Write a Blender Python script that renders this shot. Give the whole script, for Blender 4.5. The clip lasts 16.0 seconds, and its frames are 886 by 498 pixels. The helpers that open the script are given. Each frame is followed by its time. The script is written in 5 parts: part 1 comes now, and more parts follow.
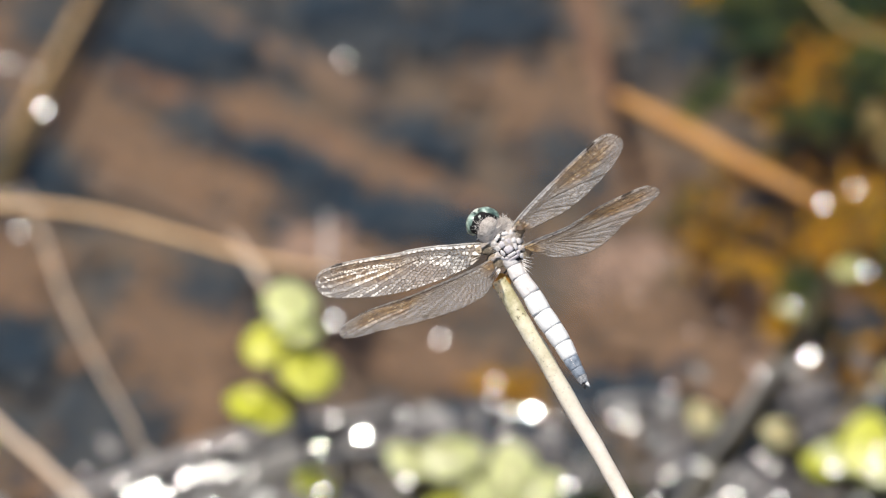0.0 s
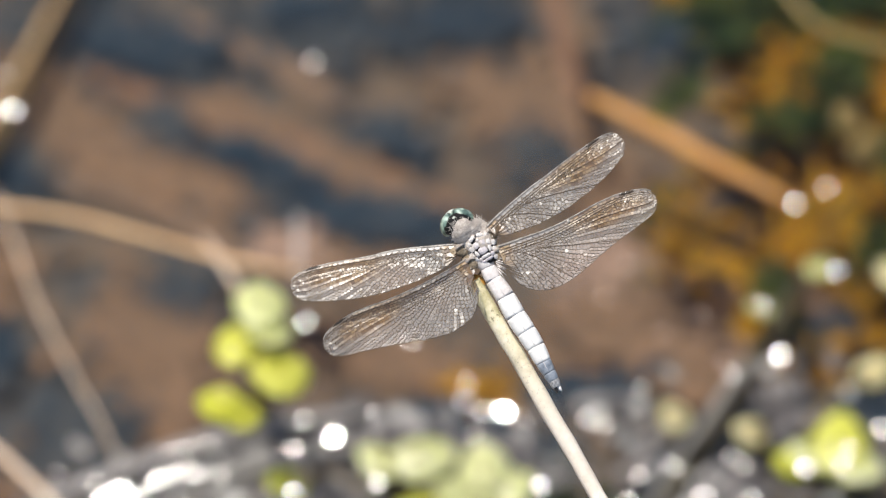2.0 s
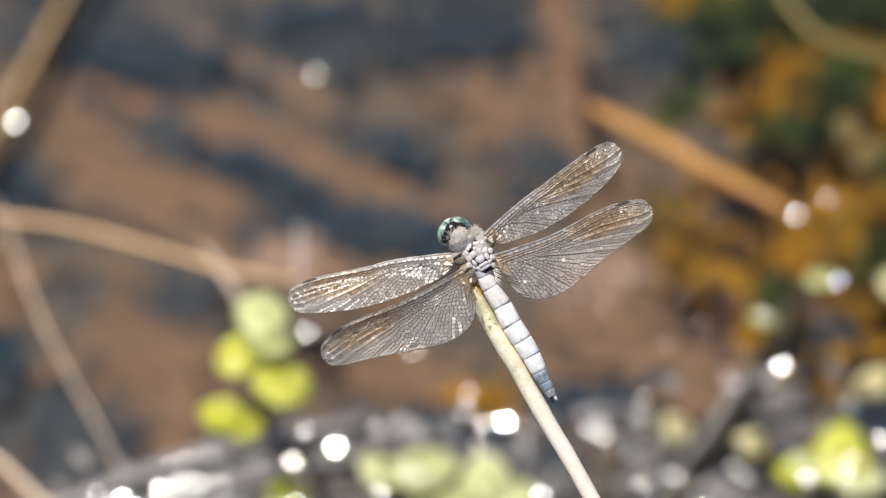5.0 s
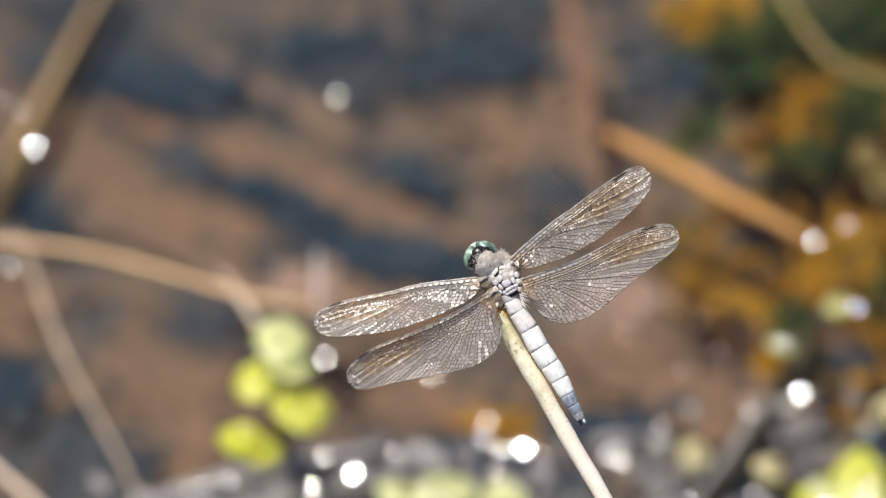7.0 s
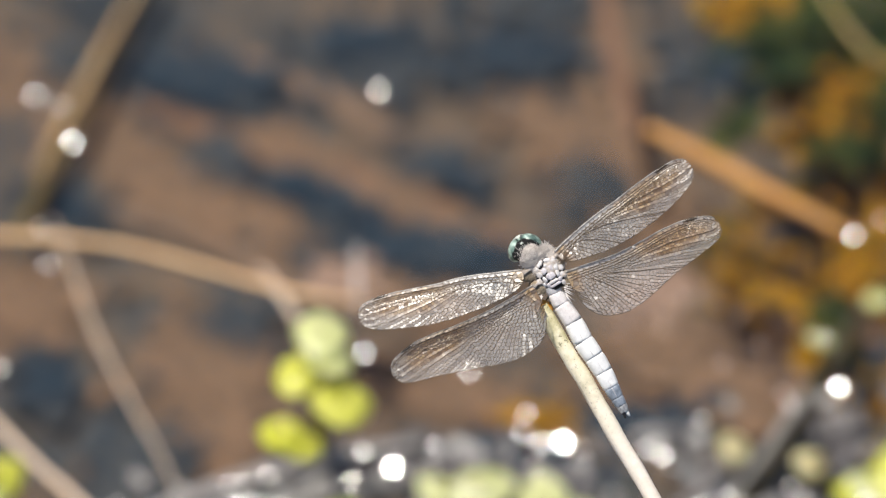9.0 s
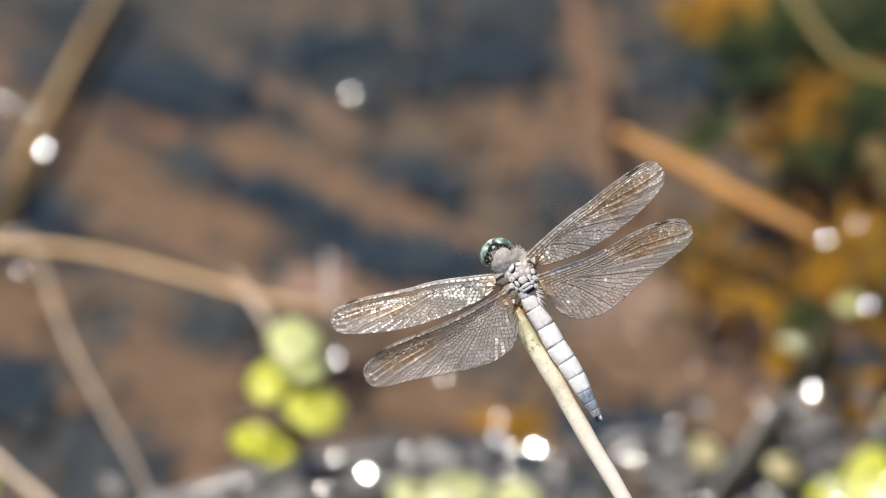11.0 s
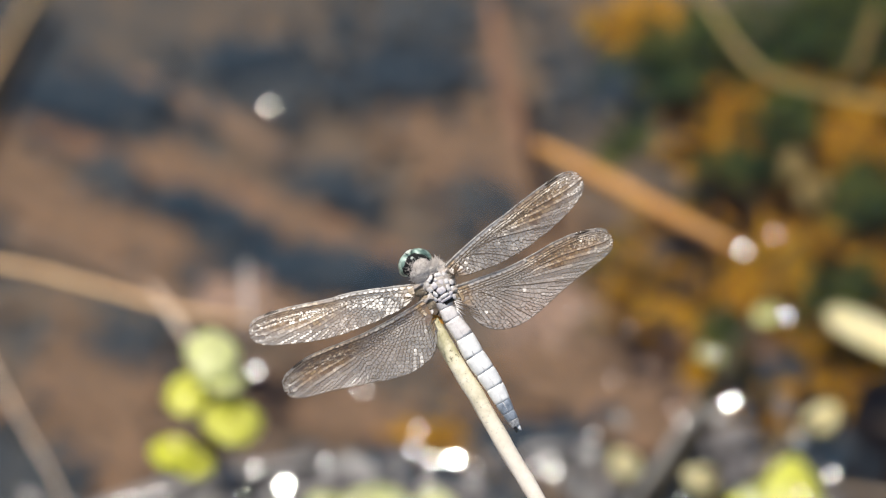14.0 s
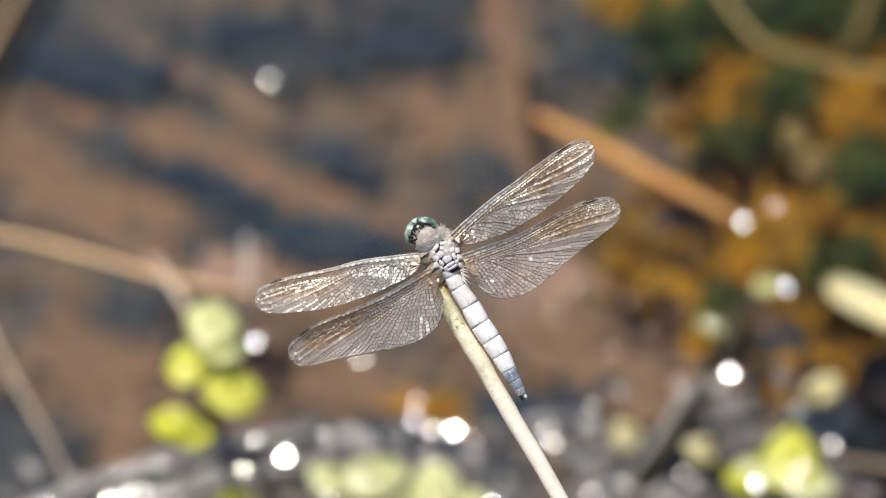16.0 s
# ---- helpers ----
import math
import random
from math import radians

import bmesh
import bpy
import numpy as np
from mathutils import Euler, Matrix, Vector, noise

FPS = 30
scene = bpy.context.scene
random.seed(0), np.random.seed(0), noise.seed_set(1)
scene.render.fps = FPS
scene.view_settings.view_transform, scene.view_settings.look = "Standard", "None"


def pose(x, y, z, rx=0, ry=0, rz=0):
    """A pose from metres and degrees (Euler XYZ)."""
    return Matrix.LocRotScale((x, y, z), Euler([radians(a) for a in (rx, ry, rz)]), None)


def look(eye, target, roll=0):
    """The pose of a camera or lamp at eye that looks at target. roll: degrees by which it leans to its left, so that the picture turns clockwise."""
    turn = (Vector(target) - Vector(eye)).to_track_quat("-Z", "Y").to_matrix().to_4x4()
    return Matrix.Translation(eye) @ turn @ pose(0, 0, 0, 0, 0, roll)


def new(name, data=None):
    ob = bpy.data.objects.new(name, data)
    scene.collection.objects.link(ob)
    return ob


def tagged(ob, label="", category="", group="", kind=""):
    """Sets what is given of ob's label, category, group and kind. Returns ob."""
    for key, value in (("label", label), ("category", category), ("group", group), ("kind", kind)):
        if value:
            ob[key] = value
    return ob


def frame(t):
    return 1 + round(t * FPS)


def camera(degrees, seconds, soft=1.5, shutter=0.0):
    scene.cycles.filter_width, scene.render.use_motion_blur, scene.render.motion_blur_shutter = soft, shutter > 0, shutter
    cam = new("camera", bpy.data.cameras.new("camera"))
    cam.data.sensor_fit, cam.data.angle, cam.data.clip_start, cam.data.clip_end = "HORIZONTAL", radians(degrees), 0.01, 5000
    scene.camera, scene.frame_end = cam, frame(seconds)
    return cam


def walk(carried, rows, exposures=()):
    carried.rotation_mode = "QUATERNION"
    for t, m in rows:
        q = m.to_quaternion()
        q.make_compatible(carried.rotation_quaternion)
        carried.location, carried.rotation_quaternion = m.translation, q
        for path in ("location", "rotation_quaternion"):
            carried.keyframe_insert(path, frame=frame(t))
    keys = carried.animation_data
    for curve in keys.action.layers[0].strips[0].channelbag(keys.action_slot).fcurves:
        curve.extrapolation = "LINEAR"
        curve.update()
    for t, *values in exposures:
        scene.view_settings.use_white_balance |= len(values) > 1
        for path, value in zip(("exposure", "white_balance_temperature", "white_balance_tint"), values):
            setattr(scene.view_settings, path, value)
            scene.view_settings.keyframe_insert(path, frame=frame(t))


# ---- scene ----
# A telephoto view of a dragonfly on a leaning reed over a shallow pond.
# The line of sight dips 50 degrees; the dragonfly sits 1.6 m away, 0.31 m over the water.
cam = camera(5.61, 16.0, soft=1.42)
EYE = Vector((0.0, -1.0285, 1.5357))
RIGHT = Vector((1.0, 0.0, 0.0))
UP = Vector((0.0, 0.76604, 0.64279))
AHEAD = Vector((0.0, 0.64279, -0.76604))
cam.data.dof.use_dof = True
cam.data.dof.focus_distance = 1.602
cam.data.dof.aperture_fstop = 15.0


def aim(t, yaw, pitch, roll, tx, ty):
    """The camera's pose: small turns (mm at 16 m) and shifts (mm) about its resting pose."""
    eye = EYE + RIGHT * tx * 0.001 + UP * ty * 0.001
    way = (AHEAD + RIGHT * yaw / 16000.0 + UP * pitch / 16000.0).normalized()
    across = (RIGHT - way * RIGHT.dot(way)).normalized()
    turn = Matrix((across, across.cross(way), -way)).transposed().to_4x4()
    return (t, Matrix.Translation(eye) @ turn @ pose(0, 0, 0, 0, 0, roll))


PATH = [
    (0, 0.0, 0.0, 0.00, -0.00, 0.00),
    (0.5, 9.2, -0.6, -0.05, 0.12, 0.00),
    (1, 22.5, 7.3, -0.10, 0.29, 0.00),
    (1.5, 36.5, 9.7, -0.15, 0.48, 0.00),
    (2, 45.8, 0.6, -0.16, 0.67, 0.00),
    (2.5, 48.1, -7.0, -0.18, 0.85, 0.00),
    (3, 49.0, -6.2, -0.19, 1.04, 0.00),
    (3.5, 48.5, -2.0, -0.21, 1.11, -0.04),
    (4, 45.7, 4.9, -0.22, 0.80, -0.22),
    (6.5, 72.7, 73.3, -0.02, -4.86, -2.46),
    (7, 67.9, 89.1, -0.03, -6.47, -2.89),
    (7.5, 68.7, 103.1, -0.05, -8.09, -3.30),
    (8, 67.5, 111.8, -0.06, -9.27, -3.70),
    (8.5, 48.3, 108.0, -0.11, -9.92, -4.08),
    (9, 28.3, 91.7, -0.15, -10.08, -4.41),
    (11.5, 102.4, 112.3, -0.38, -10.15, -5.44),
    (12, 130.1, 113.9, -0.42, -10.25, -5.62),
    (12.5, 158.2, 113.3, -0.46, -10.38, -5.82),
    (13, 187.0, 116.6, -0.50, -10.53, -6.03),
    (13.5, 211.4, 127.6, -0.50, -10.71, -6.26),
    (14, 230.2, 138.0, -0.49, -10.96, -6.50),
    (14.5, 242.9, 140.0, -0.49, -11.30, -6.75),
    (15, 243.9, 127.4, -0.49, -11.71, -7.00),
    (15.5, 236.4, 107.8, -0.48, -12.11, -7.23),
    (16, 240.9, 93.7, -0.48, -12.39, -7.39),
]
walk(cam, [aim(*row) for row in PATH])

# ---- sky and sun ----
SUN = Vector((-0.28, 0.15, 0.95)).normalized()
world = bpy.data.worlds.new("sky")
scene.world = world
world.use_nodes = True
wn = world.node_tree.nodes
sky = wn.new("ShaderNodeTexSky")
sky.sky_type = "NISHITA"
sky.sun_disc = False
sky.sun_elevation = math.asin(SUN.z)
sky.sun_rotation = math.atan2(SUN.x, SUN.y)
wn["Background"].inputs["Strength"].default_value = 0.10
world.node_tree.links.new(sky.outputs["Color"], wn["Background"].inputs["Color"])
sun = new("sun", bpy.data.lights.new("sun", "SUN"))
sun.data.energy = 4.6
sun.data.angle = radians(0.53)
sun.data.color = (1.0, 0.94, 0.85)
sun.matrix_world = look(SUN * 20, (0, 0, 0))
scene.view_settings.exposure = 0.30


# ---- materials ----
class Web:
    """Short-hand for a node material."""

    def __init__(self, name):
        self.mat = bpy.data.materials.new(name)
        self.mat.use_nodes = True
        self.n = self.mat.node_tree.nodes
        self.l = self.mat.node_tree.links
        self.bsdf = self.n["Principled BSDF"]
        self.out = self.n["Material Output"]

    def add(self, kind, **values):
        node = self.n.new(kind)
        for key, value in values.items():
            node.inputs[key].default_value = value
        return node

    def coords(self, which="Object"):
        return self.n.new("ShaderNodeTexCoord").outputs[which]

    def noise(self, scale, detail=4.0, rough=0.6, at=None, stretch=None):
        at = at or self.coords()
        if stretch:
            mapping = self.n.new("ShaderNodeMapping")
            mapping.inputs["Scale"].default_value = stretch
            self.l.new(at, mapping.inputs["Vector"])
            at = mapping.outputs["Vector"]
        tex = self.add("ShaderNodeTexNoise", Scale=scale, Detail=detail, Roughness=rough)
        self.l.new(at, tex.inputs["Vector"])
        return tex.outputs["Fac"]

    def ramp(self, fac, stops):
        r = self.n.new("ShaderNodeValToRGB")
        e = r.color_ramp.elements
        while len(e) < len(stops):
            e.new(0.5)
        for el, (p, c) in zip(e, stops):
            el.position, el.color = p, (*c, 1)
        self.l.new(fac, r.inputs["Fac"])
        return r.outputs["Color"]

    def mix(self, fac, a, b, how="MIX"):
        m = self.n.new("ShaderNodeMix")
        m.data_type, m.blend_type = "RGBA", how
        for socket, value in ((m.inputs["Factor"], fac), (m.inputs["A"], a), (m.inputs["B"], b)):
            if isinstance(value, bpy.types.NodeSocket):
                self.l.new(value, socket)
            else:
                socket.default_value = value if isinstance(value, float) else (*value, 1)
        return m.outputs["Result"]

    def bump(self, height, strength, distance):
        b = self.add("ShaderNodeBump", Strength=strength, Distance=distance)
        self.l.new(height, b.inputs["Height"])
        self.l.new(b.outputs["Normal"], self.bsdf.inputs["Normal"])

    def put(self, key, value):
        if isinstance(value, bpy.types.NodeSocket):
            self.l.new(value, self.bsdf.inputs[key])
        else:
            self.bsdf.inputs[key].default_value = value


def plain(name, dark, light, scale, rough=0.6, bump=0.3, depth=0.0003, fine=6.0, through_light=0.0, stretch=None, spec=0.5, vary=0.82):
    """A mottled surface between two colours, with grain at two scales and fine relief."""
    w = Web(name)
    big = w.noise(scale, 3.0, stretch=stretch)
    small = w.noise(scale * fine, 5.0, stretch=stretch)
    tone = w.mix(0.35, big, small)
    info = w.n.new("ShaderNodeObjectInfo")
    shade = w.ramp(tone, [(0.32, dark), (0.68, light)])
    own = w.ramp(info.outputs["Random"], [(0.0, (vary, vary, vary)), (1.0, (1.0, 1.0, 1.0))])
    w.put("Base Color", w.mix(1.0, shade, own, "MULTIPLY"))
    w.put("Roughness", rough)
    w.put("Specular IOR Level", spec)
    if through_light:
        w.put("Subsurface Weight", through_light)
        w.put("Subsurface Radius", (0.002, 0.002, 0.0008))
        w.put("Subsurface Scale", 1.0)
    w.bump(small, bump, depth)
    return w.mat


def scraps(name, tones, rough=0.7, spec=0.5):
    """Loose scraps, each piece with a tone of its own and a fine grain."""
    w = Web(name)
    island = w.n.new("ShaderNodeNewGeometry").outputs["Random Per Island"]
    own = w.ramp(island, [(i / (len(tones) - 1), c) for i, c in enumerate(tones)])
    grain = w.noise(700.0, 4.0)
    w.put("Base Color", w.mix(0.5, own, w.ramp(grain, [(0.3, (0.55, 0.55, 0.55)), (0.7, (1.0, 1.0, 1.0))]), "MULTIPLY"))
    w.put("Roughness", rough)
    w.put("Specular IOR Level", spec)
    w.bump(grain, 0.3, 0.0003)
    return w.mat


def bed_material():
    w = Web("pond_bed_mud")
    streak = w.noise(16.0, 4.0, 0.55, stretch=(0.55, 1.0, 1.0))
    blot = w.noise(75.0, 3.0, 0.6)
    fine = w.noise(300.0, 5.0, 0.65)
    tone = w.mix(0.48, streak, blot)
    tone = w.mix(0.18, tone, fine)
    w.put("Base Color", w.ramp(tone, [(0.36, (0.036, 0.046, 0.058)), (0.46, (0.092, 0.076, 0.066)), (0.54, (0.14, 0.096, 0.068)), (0.70, (0.19, 0.12, 0.075))]))
    w.put("Roughness", 0.9)
    w.put("Specular IOR Level", 0.1)
    w.bump(fine, 0.5, 0.002)
    return w.mat


def water_material():
    w = Web("pond_water")
    clear = w.add("ShaderNodeBsdfTransparent", Color=(0.90, 0.93, 0.93, 1))
    gloss = w.add("ShaderNodeBsdfGlossy", Roughness=0.02)
    fres = w.add("ShaderNodeFresnel", IOR=1.33)
    b = w.add("ShaderNodeBump", Strength=0.25, Distance=0.002)
    w.l.new(w.noise(30.0, 2.0), b.inputs["Height"])
    w.l.new(b.outputs["Normal"], gloss.inputs["Normal"])
    m = w.n.new("ShaderNodeMixShader")
    w.l.new(fres.outputs["Fac"], m.inputs["Fac"])
    w.l.new(clear.outputs["BSDF"], m.inputs[1])
    w.l.new(gloss.outputs["BSDF"], m.inputs[2])
    w.l.new(m.outputs["Shader"], w.out.inputs["Surface"])
    return w.mat


def membrane_material(name, low):
    """Clear wing skin, amber over the middle field and at the root, each cell a little different."""
    w = Web(name)
    at = w.coords()
    wob = w.noise(260.0, 2.0)

    def blot(x, y, rx, ry):
        """A soft oval, 1 in its middle."""
        mp = w.n.new("ShaderNodeMapping")
        mp.inputs["Location"].default_value = (-x / rx, -y / ry, 0)
        mp.inputs["Scale"].default_value = (1 / rx, 1 / ry, 0)
        w.l.new(at, mp.inputs["Vector"])
        ln = w.n.new("ShaderNodeVectorMath")
        ln.operation = "LENGTH"
        w.l.new(mp.outputs["Vector"], ln.inputs[0])
        ad = w.n.new("ShaderNodeMath")
        ad.operation = "MULTIPLY_ADD"
        ad.inputs[1].default_value, ad.inputs[2].default_value = 0.9, -0.45
        w.l.new(wob, ad.inputs[0])
        su = w.n.new("ShaderNodeMath")
        w.l.new(ln.outputs["Value"], su.inputs[0])
        w.l.new(ad.outputs["Value"], su.inputs[1])
        mr = w.n.new("ShaderNodeMapRange")
        mr.interpolation_type = "SMOOTHSTEP"
        for k, v in (("From Min", 0.45), ("From Max", 1.15), ("To Min", 1.0), ("To Max", 0.0)):
            mr.inputs[k].default_value = v
        w.l.new(su.outputs["Value"], mr.inputs["Value"])
        return mr.outputs["Result"]

    field = w.n.new("ShaderNodeMath")
    field.operation = "MAXIMUM"
    w.l.new(blot(0.0205, 0.0001, 0.0098, 0.0031), field.inputs[0])
    w.l.new(blot(0.0002, -0.001, 0.0028, 0.0040), field.inputs[1])
    island = w.n.new("ShaderNodeNewGeometry").outputs["Random Per Island"]
    pale = w.ramp(island, [(0.0, (0.44, 0.41, 0.38)), (1.0, (0.72, 0.68, 0.64))])
    brown = w.ramp(island, [(0.0, (0.12, 0.055, 0.008)), (0.6, (0.36, 0.195, 0.045)), (1.0, (0.58, 0.41, 0.20))])
    w.put("Base Color", w.mix(field.outputs["Value"], pale, brown))
    w.put("Roughness", 0.42)
    w.put("IOR", 2.1)
    w.put("Coat Weight", 0.35)
    w.put("Coat Roughness", 0.36)
    w.put("Specular IOR Level", 0.9)
    w.bump(w.noise(900.0, 3.0), 0.25, 0.0001)
    clear = w.add("ShaderNodeBsdfTransparent")
    w.l.new(w.mix(field.outputs["Value"], (0.96, 0.95, 0.94), (0.60, 0.35, 0.11)), clear.inputs["Color"])
    cover = w.n.new("ShaderNodeMapRange")
    for k, v in (("To Min", low), ("To Max", low + 0.24)):
        cover.inputs[k].default_value = v
    w.l.new(field.outputs["Value"], cover.inputs["Value"])
    m = w.n.new("ShaderNodeMixShader")
    w.l.new(cover.outputs["Result"], m.inputs["Fac"])
    w.l.new(clear.outputs["BSDF"], m.inputs[1])
    w.l.new(w.bsdf.outputs["BSDF"], m.inputs[2])
    w.l.new(m.outputs["Shader"], w.out.inputs["Surface"])
    return w.mat


def eye_material():
    w = Web("compound_eye")
    facets = w.n.new("ShaderNodeTexVoronoi")
    facets.inputs["Scale"].default_value = 9000.0
    w.l.new(w.coords(), facets.inputs["Vector"])
    tone = w.noise(800.0, 3.0)
    w.put("Base Color", w.ramp(tone, [(0.34, (0.020, 0.042, 0.030)), (0.50, (0.14, 0.21, 0.165)), (0.66, (0.42, 0.53, 0.45))]))
    w.put("Roughness", 0.3)
    w.put("Coat Weight", 1.0)
    w.bump(facets.outputs["Distance"], 0.15, 0.00005)
    return w.mat


def perch_material():
    w = Web("dry_reed")
    at = w.coords()
    grain = w.noise(900.0, 5.0, 0.7, stretch=(1.0, 1.0, 0.15))
    blot = w.noise(260.0, 4.0, 0.65)
    specks = w.noise(1300.0, 2.0, 0.8)
    straw = w.ramp(blot, [(0.36, (0.50, 0.46, 0.25)), (0.5, (0.80, 0.73, 0.50)), (0.62, (0.92, 0.85, 0.68))])
    straw = w.mix(0.25, straw, w.ramp(grain, [(0.3, (0.30, 0.24, 0.13)), (0.7, (0.75, 0.68, 0.52))]))
    dots = w.ramp(specks, [(0.31, (0.14, 0.12, 0.05)), (0.40, (1.0, 1.0, 1.0))])
    # the yellow of the sheath fades into the cream of the stem further down
    sep = w.n.new("ShaderNodeSeparateXYZ")
    w.l.new(at, sep.inputs["Vector"])
    low = w.n.new("ShaderNodeMapRange")
    for k, v in (("From Min", 0.3625), ("From Max", 0.3490)):
        low.inputs[k].default_value = v
    w.l.new(sep.outputs["Z"], low.inputs["Value"])
    cream = w.ramp(w.mix(0.35, w.noise(220.0, 3.0), w.noise(1320.0, 5.0)), [(0.32, (0.74, 0.63, 0.50)), (0.68, (0.92, 0.83, 0.71))])
    w.put("Base Color", w.mix(low.outputs["Result"], w.mix(0.8, straw, dots, "MULTIPLY"), cream))
    w.put("Roughness", 0.7)
    w.bump(grain, 0.4, 0.0002)
    return w.mat


M_BED = bed_material()
M_WATER = water_material()
M_MEMBRANE = membrane_material("wing_membrane", 0.28)
M_EYE = eye_material()
M_PERCH = perch_material()
M_VEIN = plain("wing_vein", (0.040, 0.027, 0.017), (0.16, 0.115, 0.075), 400.0, 0.3)
M_RIM = plain("matt_black", (0.006, 0.006, 0.006), (0.014, 0.013, 0.013), 900.0, 0.7, spec=0.15)
M_HAIR = plain("fine_hair", (0.66, 0.57, 0.49), (0.95, 0.89, 0.83), 900.0, 0.7)
M_BASE = plain("wing_base", (0.12, 0.085, 0.045), (0.52, 0.42, 0.30), 1500.0, 0.8, 0.8, 0.0004)
M_STRAP = plain("wing_strap", (0.34, 0.25, 0.17), (0.78, 0.72, 0.68), 900.0, 0.5)
M_COSTA = plain("wing_costa", (0.09, 0.07, 0.055), (0.62, 0.58, 0.53), 420.0, 0.3)
M_BAND = membrane_material("costal_band", 0.52)
M_STIGMA = plain("wing_stigma", (0.03, 0.022, 0.016), (0.08, 0.06, 0.04), 900.0, 0.25)
M_BLACK = plain("black_cuticle", (0.008, 0.008, 0.009), (0.03, 0.028, 0.03), 900.0, 0.35)
M_FACE = plain("pale_face", (0.42, 0.46, 0.40), (0.62, 0.64, 0.58), 800.0, 0.5)
M_THORAX = plain("hairy_thorax", (0.36, 0.29, 0.235), (0.90, 0.82, 0.74), 1500.0, 0.85, 0.6, 0.0003)
M_PLATE = plain("pruinose_plate", (0.68, 0.62, 0.59), (0.97, 0.93, 0.90), 1500.0, 0.55, 0.5, 0.0002, vary=0.85)
M_LILACPLATE = plain("lilac_plate", (0.54, 0.48, 0.49), (0.86, 0.80, 0.81), 1500.0, 0.5, 0.5, 0.0002, vary=0.88)
M_PROTHORAX = plain("hairy_collar", (0.46, 0.37, 0.31), (0.95, 0.88, 0.81), 1500.0, 0.85, 0.6, 0.0003)
M_LILAC = plain("lilac_abdomen", (0.58, 0.53, 0.51), (0.94, 0.89, 0.86), 900.0, 0.55, 0.5, 0.0002)
M_WHITE = plain("pruinose_white", (0.70, 0.69, 0.67), (0.95, 0.93, 0.89), 700.0, 0.5, 0.4, 0.0002, vary=0.94)
M_SLATE = plain("slate_abdomen", (0.10, 0.13, 0.17), (0.44, 0.48, 0.54), 900.0, 0.5, 0.4, 0.0002)
M_JOINT = plain("joint_skin", (0.09, 0.09, 0.10), (0.22, 0.22, 0.24), 900.0, 0.6)
M_TIP = plain("speckled_tip", (0.015, 0.015, 0.02), (0.70, 0.70, 0.70), 2200.0, 0.4)
M_CREAMSTEM = plain("cream_reed", (0.66, 0.56, 0.43), (0.84, 0.75, 0.62), 220.0, 0.6, 0.3, 0.0002)
M_ORANGE = plain("amber_root", (0.42, 0.16, 0.02), (0.80, 0.42, 0.06), 700.0, 0.6)
M_TAN = plain("tan_stalk", (0.74, 0.42, 0.18), (0.95, 0.62, 0.32), 90.0, 0.45, 0.1)
M_RUST = plain("rusty_stalk", (0.58, 0.24, 0.055), (0.80, 0.40, 0.12), 80.0, 0.6)
M_SUNK = plain("sunken_blade", (0.17, 0.085, 0.05), (0.28, 0.14, 0.08), 60.0, 0.85)
M_SUNK_PALE = plain("sunken_pale_blade", (0.15, 0.092, 0.06), (0.24, 0.145, 0.095), 60.0, 0.85)
M_PALESTALK = plain("bleached_thin_stalk", (0.66, 0.47, 0.33), (0.88, 0.68, 0.50), 90.0, 0.45, 0.1)
M_FAINT = plain("pale_faded_stalk", (0.24, 0.17, 0.12), (0.37, 0.27, 0.20), 90.0, 0.6)
M_OLIVE = plain("olive_stalk", (0.075, 0.045, 0.010), (0.32, 0.22, 0.075), 70.0, 0.7, spec=0.2)
M_GREY = plain("bleached_stalk", (0.20, 0.18, 0.165), (0.44, 0.40, 0.38), 70.0, 0.35)
M_LEAF = plain("fresh_leaf", (0.72, 0.74, 0.04), (0.90, 0.88, 0.18), 60.0, 0.36, through_light=0.2, spec=0.8)
M_LEAF_PALE = plain("pale_leaf", (0.72, 0.75, 0.28), (0.92, 0.92, 0.56), 60.0, 0.36, through_light=0.2, spec=0.8)
M_CREAM = plain("cream_leaf", (0.88, 0.76, 0.36), (0.95, 0.90, 0.62), 60.0, 0.4)
M_ALGA = scraps("golden_alga", [(0.14, 0.060, 0.005), (0.36, 0.160, 0.007), (0.46, 0.225, 0.011), (0.23, 0.135, 0.012)], spec=0.1)
M_MOSS = scraps("dark_weed", [(0.014, 0.027, 0.007), (0.034, 0.050, 0.010), (0.090, 0.088, 0.018)], spec=0.08)
M_GREYMAT = scraps("grey_litter", [(0.05, 0.042, 0.042), (0.14, 0.118, 0.118), (0.25, 0.215, 0.21), (0.42, 0.37, 0.36)], 0.35)
M_BROWNMAT = scraps("brown_litter", [(0.12, 0.072, 0.048), (0.20, 0.115, 0.066), (0.27, 0.145, 0.08)], 0.85)
M_PINKMAT = scraps("reddish_litter", [(0.24, 0.14, 0.10), (0.36, 0.22, 0.16), (0.46, 0.28, 0.20)], 0.8)
# Navy and slate scraps: shade and mirrored sky put into the colour.
M_NAVY = scraps("navy_sky_shade", [(0.019, 0.031, 0.047), (0.033, 0.047, 0.065), (0.056, 0.061, 0.070)], 0.9, spec=0.08)
M_SKYTONE = scraps("slate_sky_tone", [(0.034, 0.043, 0.054), (0.062, 0.068, 0.078), (0.094, 0.086, 0.082)], 0.9, spec=0.1)
M_DARKSTICK = plain("dark_stick", (0.03, 0.022, 0.012), (0.10, 0.075, 0.03), 70.0, 0.5)
# Gloss of the wet stub and of the added glint facets.
M_WETGLINT = plain("wet_scrap", (0.42, 0.36, 0.32), (0.62, 0.55, 0.50), 200.0, 0.110, 0.0, spec=1.0)


